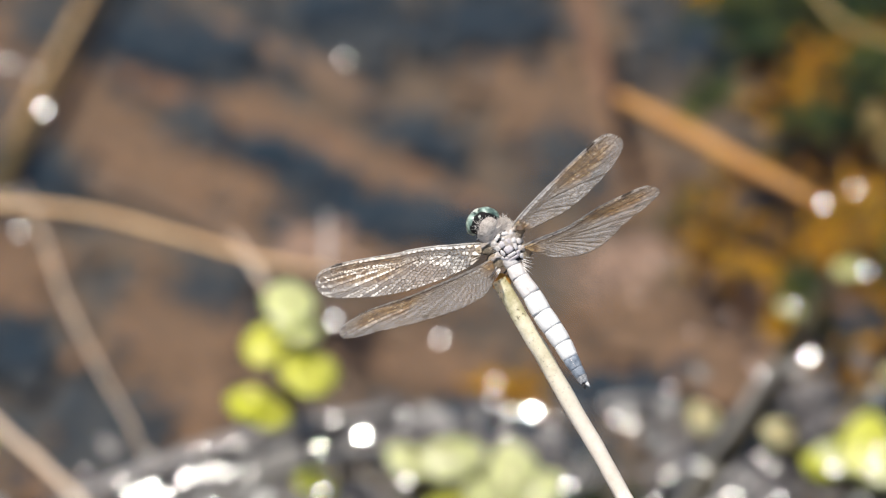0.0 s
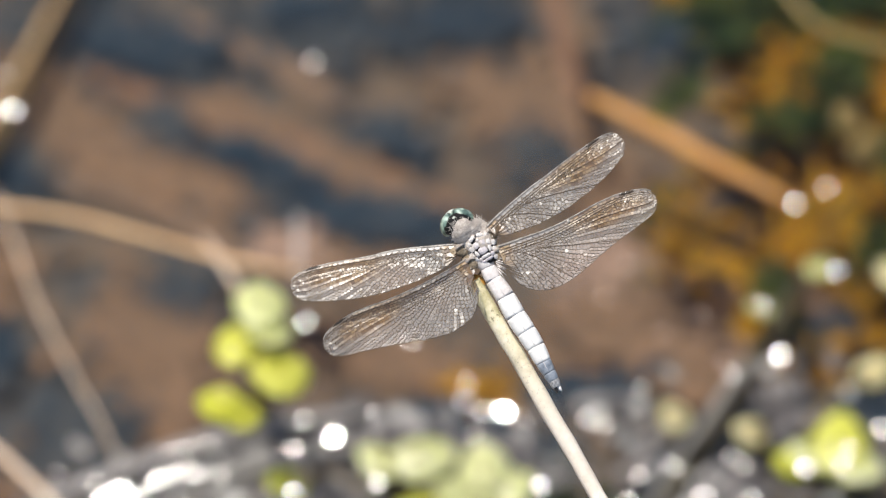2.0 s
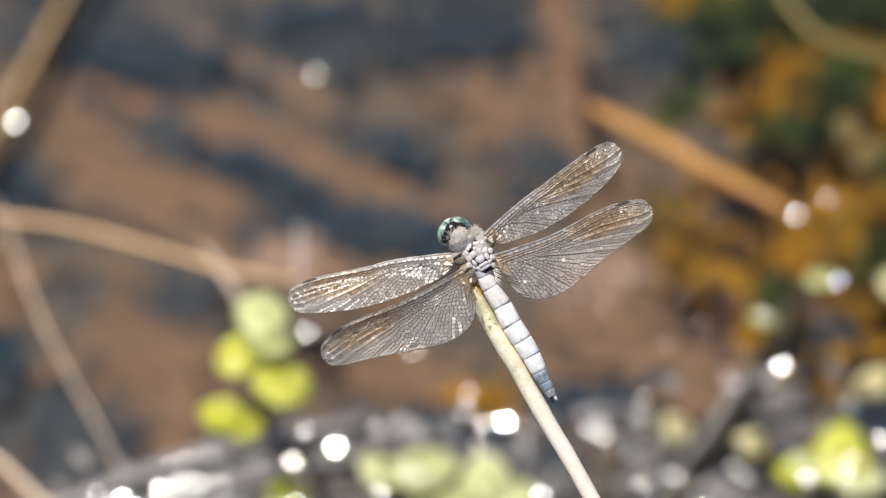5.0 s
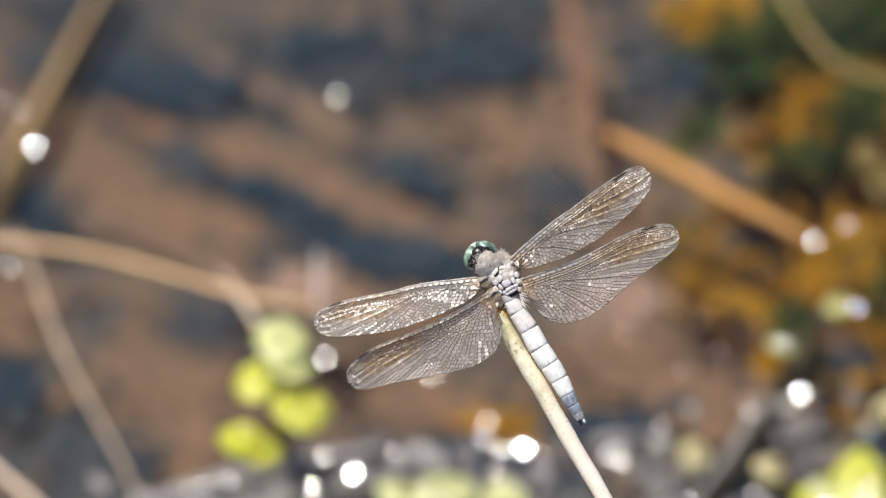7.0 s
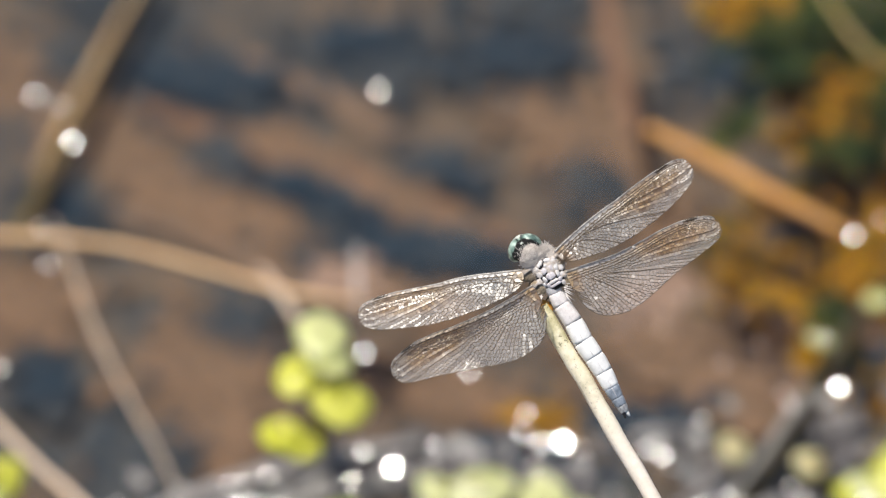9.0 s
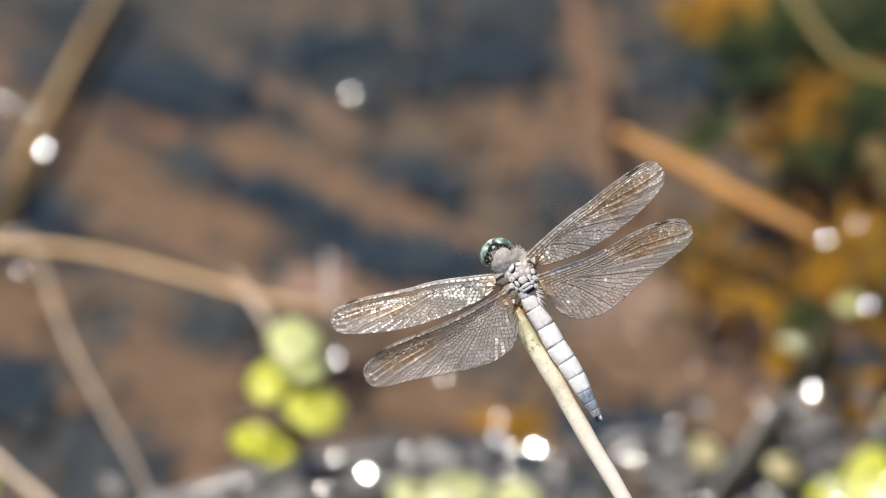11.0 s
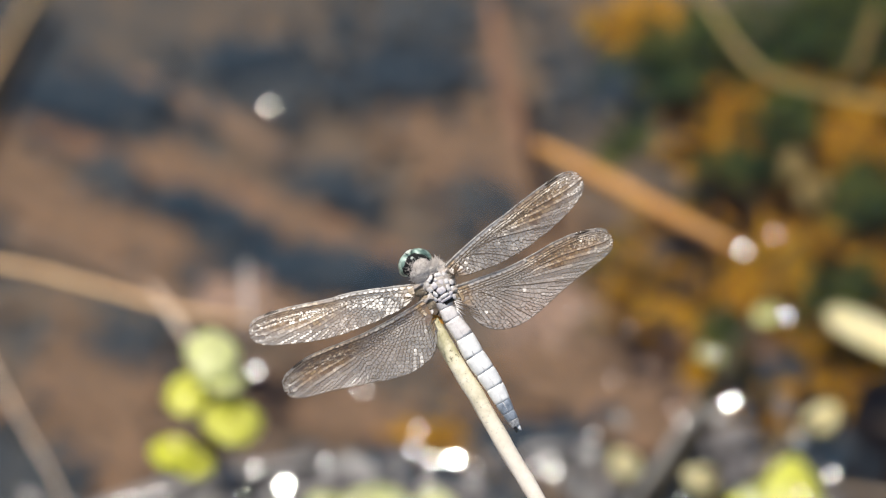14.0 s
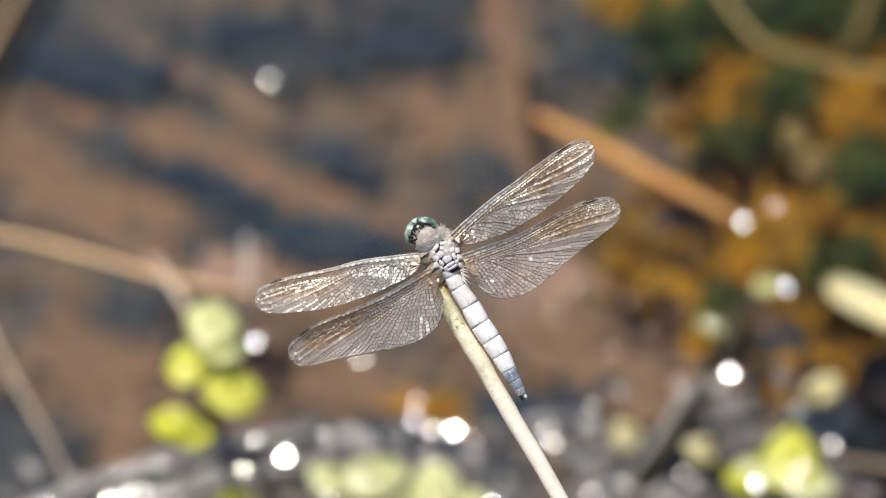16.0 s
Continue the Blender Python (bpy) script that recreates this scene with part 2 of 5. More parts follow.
# ---- building helpers ----
def spot(a, b, z=0.0):
    """The place at height z on the resting line of sight that passes a mm right of and b mm above the perch's middle."""
    way = AHEAD * 1.6 + RIGHT * a * 0.001 + UP * b * 0.001
    return EYE + way * ((z - EYE.z) / way.z)


def link(name, bm, material, parent=None, smooth=True):
    me = bpy.data.meshes.new(name)
    bm.normal_update()
    bm.to_mesh(me)
    bm.free()
    me.materials.append(material)
    if smooth:
        me.shade_smooth()
    ob = new(name, me)
    ob.parent = parent
    return ob


def part(name, bm, material, parent, label=""):
    return tagged(link(name, bm, material, parent), label)


def tube(points, radii, sides=10, bm=None, flat=1.0, wob=0.0, cap=True):
    """A round or flattened tube along points, with a radius at each."""
    bm = bm or bmesh.new()
    pts = [Vector(p) for p in points]
    rings = []
    side = None
    for i, p in enumerate(pts):
        d = (pts[min(i + 1, len(pts) - 1)] - pts[max(i - 1, 0)]).normalized()
        if side is None:
            side = d.cross(Vector((0, 0, 1)))
            if side.length < 0.1:
                side = d.cross(Vector((0, 1, 0)))
        side = (side - d * side.dot(d)).normalized()
        up = side.cross(d)
        r = radii[i]
        ring = []
        for k in range(sides):
            a = 2 * math.pi * k / sides
            q = r * (1 + wob * noise.noise(p * 300 + Vector((k * 7.1, 0, 0))))
            ring.append(bm.verts.new(p + side * math.cos(a) * q + up * math.sin(a) * q * flat))
        rings.append(ring)
    for a, b in zip(rings, rings[1:]):
        for k in range(sides):
            bm.faces.new((a[k], a[(k + 1) % sides], b[(k + 1) % sides], b[k]))
    if cap:
        bm.faces.new(rings[0][::-1])
        bm.faces.new(rings[-1])
    return bm


def smooth_line(points, steps=6):
    """A curve through the points."""
    p = [Vector(q) for q in points]
    p = [p[0] * 2 - p[1]] + p + [p[-1] * 2 - p[-2]]
    out = []
    for i in range(1, len(p) - 2):
        for k in range(steps):
            t = k / steps
            a, b, c, d = p[i - 1], p[i], p[i + 1], p[i + 2]
            out.append(0.5 * (2 * b + (c - a) * t + (2 * a - 5 * b + 4 * c - d) * t * t + (3 * b - a - 3 * c + d) * t ** 3))
    out.append(p[-2])
    return out


def spread(values, count):
    """Values stretched evenly to a count."""
    return [float(v) for v in np.interp(np.linspace(0, len(values) - 1, count), range(len(values)), values)]


def blob(centre, axes, sizes, bm=None, rough=0.0, seg=14, rings=9):
    """An ellipsoid with given axes (three directions) and half sizes, roughened a little."""
    bm = bm or bmesh.new()
    made = bmesh.ops.create_uvsphere(bm, u_segments=seg, v_segments=rings, radius=1.0)["verts"]
    for v in made:
        n = 1 + rough * noise.noise(v.co * 2.3 + Vector(centre) * 700)
        c = v.co * n
        v.co = Vector(centre) + axes[0] * c.x * sizes[0] + axes[1] * c.y * sizes[1] + axes[2] * c.z * sizes[2]
    return bm


# ---- the pond ----
def pond():
    bm = bmesh.new()
    rings = [0.0] + [0.05 * 1.22 ** i for i in range(54)]
    last = None
    for r in rings:
        if r == 0:
            last = [bm.verts.new((0, 0.26, -0.090))]
            continue
        ring = []
        for k in range(48):
            a = 2 * math.pi * k / 48
            x, y = r * math.cos(a), 0.26 + r * math.sin(a)
            shore = min(1.0, max(0.0, (r - 7.0) / 3.0))
            z = -0.090 - 0.25 * min(1.0, max(0.0, (r - 0.6) / 4.0)) * (1 - shore) + shore * 0.30
            z += 0.010 * noise.noise(Vector((x * 9, y * 9, 0))) * min(1.0, r / 0.2)
            ring.append(bm.verts.new((x, y, z)))
        for k in range(48):
            if len(last) == 1:
                bm.faces.new((last[0], ring[k], ring[(k + 1) % 48]))
            else:
                bm.faces.new((last[k], ring[k], ring[(k + 1) % 48], last[(k + 1) % 48]))
        last = ring
    bed = link("ground", bm, M_BED)
    tagged(bed, "brown and slate mottled mud bed of a shallow pond", "pond bed", kind="structure")
    bm = bmesh.new()
    bmesh.ops.create_circle(bm, cap_ends=True, segments=64, radius=9.0)
    surface = link("water", bm, M_WATER)
    surface.location = (0, 0.26, 0)
    tagged(surface, "clear shallow pond water with a faint sky sheen", "water", kind="structure")


pond()


# ---- stalks, blades and leaves ----
def stalk(name, label, category, line, radius, z, material, ends=0.6, wob=0.12, flat=1.0, group=""):
    """A bent stalk through (a, b) places; z: one height or one at each place."""
    zs = z if isinstance(z, (list, tuple)) else [z] * len(line)
    pts = smooth_line([spot(a, b, h) for (a, b), h in zip(line, zs)])
    rs = spread(radius if isinstance(radius, (list, tuple)) else [radius * ends, radius, radius, radius * ends], len(pts))
    return tagged(link(name, tube(pts, rs, 10, flat=flat, wob=wob), material), label, category, group)


def leaf_mesh(length, width, cup, seed, lobes=0.0):
    """An oval leaf, base at the origin, along +x, cupped, with a mid-rib groove and a rim."""
    bm = bmesh.new()
    rnd = random.Random(seed)
    nx, ny = 12, 8
    ph = rnd.uniform(0, 6)
    grid = []
    for i in range(nx + 1):
        s = i / nx
        half = width / 2 * math.sin(math.pi * min(1, 0.03 + 0.97 * s) ** 0.8) ** 0.6 if 0 < i < nx else 0.02 * width
        row = []
        for j in range(ny + 1):
            v = 2 * j / ny - 1
            y = v * half * (1 + lobes * math.sin(9 * s + ph))
            z = cup * (v * v * half * 0.8 + (s - 0.5) ** 2 * length * 0.5) - 0.03 * width * math.exp(-(v * 6) ** 2)
            z += 0.02 * width * math.sin(7 * s + 4 * v + ph)
            row.append(bm.verts.new((s * length, y, z)))
        grid.append(row)
    for i in range(nx):
        for j in range(ny):
            bm.faces.new((grid[i][j], grid[i + 1][j], grid[i + 1][j + 1], grid[i][j + 1]))
    bmesh.ops.solidify(bm, geom=bm.faces[:], thickness=0.0003)
    return bm


M_YELLOW = plain("straw_yellow", (0.22, 0.16, 0.06), (0.40, 0.29, 0.12), 80.0, 0.7, spec=0.2)
# Sunken blades and stalks on the bed, with their places as (a, b) in mm.
BED = -0.088
stalk("sunken_stalk", "rust-orange dead stalk lying in shallow water", "stalk", [(31.0, 27.0), (42.2, 21.2), (54.8, 14.3), (67.6, 7.8)], [0.0014, 0.0021, 0.0020, 0.0010], -0.004, M_RUST)
stalk("sunken_reed", "reddish brown blade lying under water", "blade", [(23.6, 53.1), (25.1, 44.1), (26.8, 35.1), (29.1, 25.6)], 0.0024, -0.060, M_SUNK, flat=0.12)
stalk("sunken_reed", "brown sunken blade across the pond bed", "blade", [(-64.4, 34.6), (-45.4, 27.1), (-22.4, 18.6), (-2.4, 11.1), (11.6, 5.6)], 0.0045, BED, M_SUNK, flat=0.12)
stalk("sunken_reed", "faint brown sunken blade across the pond bed", "blade", [(-68.4, 14.1), (-52.4, 9.6), (-36.4, 2.1), (-26.4, -2.9)], 0.0036, BED, M_SUNK_PALE, flat=0.12)
stalk("sunken_reed", "broad brown sunken blade on the mud", "blade", [(-52.4, 42.1), (-36.4, 38.1), (-22.4, 32.1), (-9.4, 22.6)], 0.0040, BED, M_SUNK_PALE, flat=0.12)
stalk("sunken_reed", "dull brown sunken blade on the mud", "blade", [(-18.4, -11.9), (-6.4, -17.9), (7.6, -24.9), (17.6, -25.9)], 0.0032, BED, M_SUNK, flat=0.12)
stalk("dead_stalk", "tan arched dead stalk floating on the pond", "stalk", [(-104.4, 7.5), (-87.4, 8.3), (-78.4, 7.9), (-71.4, 7.5), (-60.4, 5.9), (-48.4, 2.7), (-35.4, -1.1), (-28.4, -2.7), (-19.4, -3.7)], [0.00072, 0.00080, 0.00085, 0.00085, 0.00085, 0.00085, 0.00080, 0.00072, 0.0005], [0.002, 0.004, 0.006, 0.007, 0.007, 0.006, 0.005, 0.004, 0.003], M_TAN)
stalk("dead_stalk", "thin greyish dead stalk crossing under the tan one", "stalk", [(-74.4, 11.1), (-71.2, 3.1), (-66.9, -8.9), (-60.9, -20.9), (-55.9, -29.9), (-52.6, -37.4)], [0.00024, 0.00034, 0.00037, 0.00036, 0.00032, 0.00022], [0.010, 0.008, 0.005, 0.003, 0.002, 0.001], M_PALESTALK)
stalk("dead_stalk", "tan dead stalk sloping over the water", "stalk", [(-97.4, -11.9), (-87.4, -21.9), (-78.4, -31.4), (-71.9, -37.1), (-63.4, -45.4), (-55.4, -53.9)], [0.0005, 0.0007, 0.0008, 0.0008, 0.0008, 0.0006], [0.0, 0.004, 0.008, 0.010, 0.010, 0.006], M_PALESTALK)
stalk("weathered_stick", "olive and straw weathered stick in the water", "stick", [(-55.3, 56.1), (-60.3, 47.1), (-65.0, 38.1), (-70.8, 27.1), (-75.7, 17.1), (-80.4, 6.1)], [0.0014, 0.0019, 0.0021, 0.0021, 0.0020, 0.0013], -0.078, M_OLIVE, wob=0.3)
stalk("dead_stalk", "small pinkish broken stalk beside the arched one", "stalk", [(-37.4, 2.6), (-34.4, -1.6), (-31.6, -6.0), (-29.4, -9.5)], 0.0007, [0.006, 0.005, 0.003, 0.001], M_PALESTALK)
stalk("pale_stub", "pale grey wet broken stem lying on the water", "stub", [(-20.3, -6.0), (-20.4, -2.0), (-20.5, 2.0), (-20.6, 6.2)], 0.0006, [0.0008, 0.0020, 0.0032, 0.0044], M_WETGLINT, ends=0.95, wob=0.0)
stalk("dead_stalk", "faint pinkish stalk lying past the fork", "stalk", [(-34.0, -1.4), (-27.0, -2.6), (-18.0, -4.4)], 0.0006, [0.004, 0.003, 0.002], M_PALESTALK)
# Strip added along the olive stick to paint its light left side.
stalk("straw_blade", "pale straw strip added as the light side of the olive stick", "blade", [(-57.4, 54.5), (-61.8, 46.6), (-66.8, 37.5), (-72.2, 28.0), (-76.8, 19.0)], [0.0003, 0.0006, 0.0008, 0.0007, 0.0004], -0.074, M_TAN, wob=0.3)
stalk("bleached_stick", "bleached grey stick half sunk in the pond", "stick", [(58.8, -19.9), (56.1, -23.9), (50.6, -31.9), (45.1, -39.4), (40.6, -47.9), (36.6, -56.9)], [0.0008, 0.0011, 0.0009, 0.0007, 0.0006, 0.0005], -0.001, M_GREY, wob=0.25)
stalk("floating_stalk", "bleached grey stalk floating along the margin", "stalk", [(-66.4, -44.9), (-54.4, -40.4), (-42.4, -35.9), (-30.4, -32.7), (-18.4, -30.1), (-8.4, -28.7)], [0.0010, 0.0020, 0.0024, 0.0022, 0.0018, 0.0010], -0.001, M_GREY, wob=0.3)
stalk("floating_stalk", "grey wet stalk floating below another", "stalk", [(-40.4, -43.9), (-30.4, -39.5), (-20.4, -36.7), (-8.4, -34.5)], [0.0010, 0.0018, 0.0018, 0.0008], -0.002, M_GREY, wob=0.3)
stalk("dark_stick", "dark sunken stick beside the bleached one", "stick", [(68.6, -5.9), (62.6, -15.9), (59.1, -23.9), (53.6, -31.9), (47.6, -40.9), (41.6, -51.9)], [0.0018, 0.0030, 0.0033, 0.0034, 0.0032, 0.0020], -0.010, M_DARKSTICK, wob=0.3)
stalk("yellow_stalk", "straw-yellow bent stalk among golden weed", "stalk", [(57.6, 58.1), (62.1, 51.1), (68.6, 42.1), (74.6, 37.9), (83.6, 35.6), (97.6, 32.9)], [0.0004, 0.0006, 0.0007, 0.0008, 0.0008, 0.0006], 0.001, M_YELLOW)
stalk("dead_stalk", "thin brown stalk lying on the water", "stalk", [(80.6, -34.1), (89.6, -35.5), (100.6, -37.4)], 0.0011, -0.004, M_FAINT)
stalk("dead_stalk", "small tan stalk near the pond weed", "stalk", [(91.6, 51.1), (89.1, 43.1), (86.6, 38.1)], 0.0013, -0.006, M_OLIVE)


def litter(label, centre, size, angle, z, material, count, seed, name="leaf_litter", piece=0.0045, lift=0.001, tilt=0.12):
    """A loose patch of many small curled scraps, one mesh."""
    rnd = random.Random(seed)
    bm = bmesh.new()
    c, s = math.cos(angle), math.sin(angle)
    for _ in range(count):
        u, v = rnd.gauss(0, 0.55) * size[0], rnd.gauss(0, 0.55) * size[1]
        p = spot(centre[0] + c * u - s * v, centre[1] + s * u + c * v, z + rnd.uniform(0, lift))
        turn = Euler((rnd.uniform(-tilt, tilt), rnd.uniform(-tilt, tilt), rnd.uniform(0, 6.28))).to_matrix()
        length, width = piece * rnd.uniform(0.6, 1.6), piece * rnd.uniform(0.2, 0.5)
        vs = []
        for i in range(5):
            t = i / 4 - 0.5
            w = width * (1 - (2 * t) ** 2 * 0.8)
            for side in (-1, 1):
                vs.append(bm.verts.new(p + turn @ Vector((t * length, side * w, length * tilt * t * t))))
        for i in range(4):
            bm.faces.new((vs[2 * i], vs[2 * i + 1], vs[2 * i + 3], vs[2 * i + 2]))
    return tagged(link(name, bm, material), label, "litter", kind="stuff")


litter("brown rotting leaf litter on the pond bed", (-58.4, 20.1), (12, 5), -0.45, BED, M_BROWNMAT, 130, 1, "leaf_litter")
litter("brown rotting leaf litter on the pond bed", (-42.4, 12.1), (14, 5), -0.35, BED, M_BROWNMAT, 180, 2, "leaf_litter")
litter("brown rotting leaf litter on the pond bed", (-30.4, 22.6), (14, 4), -0.4, BED, M_BROWNMAT, 140, 3, "leaf_litter")
litter("brown rotting leaf litter on the pond bed", (-6.4, 11.1), (16, 4), -0.42, BED, M_BROWNMAT, 160, 4, "leaf_litter")
litter("brown rotting leaf litter on the pond bed", (-12.4, -2.4), (14, 5), -0.3, BED, M_BROWNMAT, 160, 5, "leaf_litter")
litter("brown rotting leaf litter on the pond bed", (-46.4, -14.9), (12, 9), -0.2, BED, M_BROWNMAT, 230, 6, "leaf_litter")
litter("brown rotting leaf litter on the pond bed", (-45.4, -27.9), (8, 6), -0.2, BED, M_BROWNMAT, 110, 7, "leaf_litter")
litter("brown rotting leaf litter on the pond bed", (19.6, 25.1), (15, 8), -0.5, BED, M_BROWNMAT, 230, 8, "leaf_litter")
litter("brown rotting leaf litter on the pond bed", (33.6, -15.9), (18, 9), 0.1, BED, M_BROWNMAT, 200, 11, "leaf_litter")
litter("brown rotting leaf litter on the pond bed", (-8.4, -17.9), (16, 6), -0.2, BED, M_BROWNMAT, 150, 12, "leaf_litter")
litter("brown rotting leaf litter on the pond bed", (-65.4, 32.1), (6, 8), 0.6, BED, M_BROWNMAT, 70, 13, "leaf_litter")
litter("brown rotting leaf litter on the pond bed", (-75.4, -3.9), (8, 6), -0.2, BED, M_BROWNMAT, 80, 14, "leaf_litter")
litter("brown rotting leaf litter on the pond bed", (33.6, 11.1), (14, 7), -0.4, BED, M_BROWNMAT, 160, 15, "leaf_litter")
litter("brown rotting leaf litter on the pond bed", (-86.4, -5.9), (10, 9), 0, BED, M_BROWNMAT, 100, 16, "leaf_litter")
litter("brown rotting leaf litter on the pond bed", (-82.4, 36.1), (9, 9), 0, BED, M_BROWNMAT, 80, 17, "leaf_litter")
litter("brown rotting leaf litter on the pond bed", (-67.4, -40.9), (9, 5), 0, BED, M_BROWNMAT, 70, 19, "leaf_litter")
litter("reddish dead leaf litter under the water", (50.6, -14.9), (9, 9), 0, -0.075, M_PINKMAT, 60, 20, "leaf_litter")
litter("reddish dead leaf litter under the water", (31.6, -3.9), (8, 5), 0, -0.06, M_PINKMAT, 50, 21, "leaf_litter")
litter("reddish dead leaf litter under the water", (78.6, 16.1), (7, 5), 0, -0.06, M_PINKMAT, 70, 22, "leaf_litter")
litter("reddish dead leaf litter under the water", (-22.4, -0.4), (6, 3), 0, -0.06, M_PINKMAT, 30, 23, "leaf_litter")
# Slate scraps on the bed paint the sky's reflection in the water.
litter("slate-grey scraps on the pond bed, sky reflection put into their colour", (-48.4, 35.6), (12, 4.2), -0.15, BED + 0.001, M_SKYTONE, 210, 24, "painted_dark")
litter("slate-grey scraps on the pond bed, sky reflection put into their colour", (-27.9, 15.6), (8, 3), -0.25, BED + 0.001, M_SKYTONE, 85, 25, "painted_dark")
litter("slate-grey scraps on the pond bed, sky reflection put into their colour", (-8.4, 5.1), (16, 4.6), -0.12, BED + 0.001, M_SKYTONE, 180, 26, "painted_dark")
litter("slate-grey scraps on the pond bed, sky reflection put into their colour", (-44.4, 23.1), (4, 3), 0, BED + 0.001, M_SKYTONE, 30, 27, "painted_dark")
litter("slate-grey scraps on the pond bed, sky reflection put into their colour", (-71.4, 13.1), (7, 4), -0.3, BED + 0.001, M_SKYTONE, 80, 28, "painted_dark")
litter("slate-grey scraps on the pond bed, sky reflection put into their colour", (-74.4, -18.4), (5, 5), 0.5, BED + 0.001, M_SKYTONE, 60, 29, "painted_dark")
litter("slate-grey scraps on the pond bed, sky reflection put into their colour", (-60.9, -32.4), (9, 8), 0.2, BED + 0.001, M_SKYTONE, 170, 30, "painted_dark")
litter("slate-grey scraps on the pond bed, sky reflection put into their colour", (-39.4, -5.9), (7, 5), 0, BED + 0.001, M_SKYTONE, 40, 31, "painted_dark")
litter("slate-grey scraps on the pond bed, sky reflection put into their colour", (5.6, 39.1), (14, 4), 0, BED + 0.001, M_SKYTONE, 80, 32, "painted_dark")
litter("slate-grey scraps on the pond bed, sky reflection put into their colour", (-5.4, 20.6), (8, 4), -0.3, BED + 0.001, M_SKYTONE, 50, 33, "painted_dark")
litter("slate-grey scraps on the pond bed, sky reflection put into their colour", (22.6, 16.1), (8, 5), -0.5, BED + 0.001, M_SKYTONE, 50, 34, "painted_dark")
litter("slate-grey scraps on the pond bed, sky reflection put into their colour", (-70.4, 40.1), (4, 5), 0, BED + 0.001, M_SKYTONE, 30, 35, "painted_dark")
litter("slate-grey scraps on the pond bed, sky reflection put into their colour", (37.6, 38.1), (8, 8), 0, BED + 0.001, M_SKYTONE, 50, 36, "painted_dark")
litter("slate-grey scraps on the pond bed, sky reflection put into their colour", (-16.4, 39.1), (16, 5), -0.2, BED + 0.001, M_SKYTONE, 120, 201, "painted_dark")
litter("slate-grey scraps on the pond bed, sky reflection put into their colour", (-60.4, 48.1), (16, 6), -0.2, BED + 0.001, M_SKYTONE, 100, 202, "painted_dark")
litter("slate-grey scraps on the pond bed, sky reflection put into their colour", (11.6, 50.1), (18, 6), 0.0, BED + 0.001, M_SKYTONE, 110, 203, "painted_dark")
# Navy scraps added under the surface; their colour paints shade and mirrored sky.
litter("navy-dark scraps under the water, shade and sky reflection put into their colour", (47.6, 39.1), (6, 6), 0, -0.03, M_NAVY, 90, 37, "painted_dark", tilt=0.3)
litter("navy-dark scraps under the water, shade and sky reflection put into their colour", (70.6, -15.9), (7, 5), 0.5, -0.03, M_NAVY, 45, 38, "painted_dark", tilt=0.3)
litter("navy-dark scraps under the water, shade and sky reflection put into their colour", (66.6, -34.9), (8, 6), 0, -0.03, M_NAVY, 80, 39, "painted_dark", tilt=0.3)
litter("navy-dark scraps under the water, shade and sky reflection put into their colour", (48.6, -41.9), (8, 7), 0, -0.03, M_NAVY, 120, 40, "painted_dark", tilt=0.3)
litter("navy-dark scraps under the water, shade and sky reflection put into their colour", (30.6, -25.4), (9, 3), 0.1, -0.03, M_NAVY, 80, 41, "painted_dark", tilt=0.3)
litter("navy-dark scraps under the water, shade and sky reflection put into their colour", (79.6, -29.9), (8, 8), 0, -0.03, M_NAVY, 50, 42, "painted_dark", tilt=0.3)
litter("navy-dark scraps under the water, shade and sky reflection put into their colour", (3.6, -29.9), (12, 3), 0, -0.03, M_NAVY, 60, 43, "painted_dark", tilt=0.3)
litter("navy-dark scraps under the water, shade and sky reflection put into their colour", (21.6, -35.9), (9, 6), 0, -0.03, M_NAVY, 60, 44, "painted_dark", tilt=0.3)
litter("navy-dark scraps under the water, shade and sky reflection put into their colour", (-31.4, -35.9), (9, 2.5), 0.2, -0.03, M_NAVY, 60, 45, "painted_dark", tilt=0.3)
litter("navy-dark scraps under the water, shade and sky reflection put into their colour", (-13.4, -38.9), (8, 4), 0, -0.03, M_NAVY, 50, 46, "painted_dark", tilt=0.3)
litter("dark green weed under the water", (72.6, 29.0), (20, 16), 0, -0.05, M_MOSS, 90, 47, "water_weed", piece=0.008, lift=0.006, tilt=0.4)
litter("dark green weed under the water", (90.6, 44.1), (12, 14), 0, -0.04, M_MOSS, 260, 48, "water_weed", piece=0.007, lift=0.006, tilt=0.4)
litter("dark green weed under the water", (81.6, 47.1), (16, 8), 0, -0.03, M_MOSS, 220, 301, "water_weed", lift=0.006, tilt=0.5)
litter("dark green weed under the water", (69.6, 41.1), (8, 4), 0.3, -0.03, M_MOSS, 90, 302, "water_weed", lift=0.006, tilt=0.5)
litter("golden brown weed under the water", (67.6, 35.8), (10, 4), 0.3, -0.034, M_ALGA, 260, 49, "water_weed", piece=0.0038, lift=0.008, tilt=0.5)
litter("golden brown weed under the water", (67.6, 30.0), (10, 6), 0.3, -0.030, M_ALGA, 70, 50, "water_weed", piece=0.0038, lift=0.008, tilt=0.5)
litter("golden brown weed under the water", (80.6, 24.6), (9, 7), 0.2, -0.034, M_ALGA, 330, 51, "water_weed", piece=0.0038, lift=0.008, tilt=0.5)
litter("golden brown weed under the water", (77.6, 39.1), (8, 4), 0, -0.034, M_ALGA, 140, 52, "water_weed", piece=0.0038, lift=0.008, tilt=0.5)
litter("golden brown weed under the water", (90.6, 29.1), (9, 8), 0, -0.034, M_ALGA, 220, 53, "water_weed", piece=0.0038, lift=0.008, tilt=0.5)
litter("golden brown weed under the water", (61.6, 23.6), (8, 5), 0.2, -0.030, M_ALGA, 24, 54, "water_weed", piece=0.0038, lift=0.008, tilt=0.5)
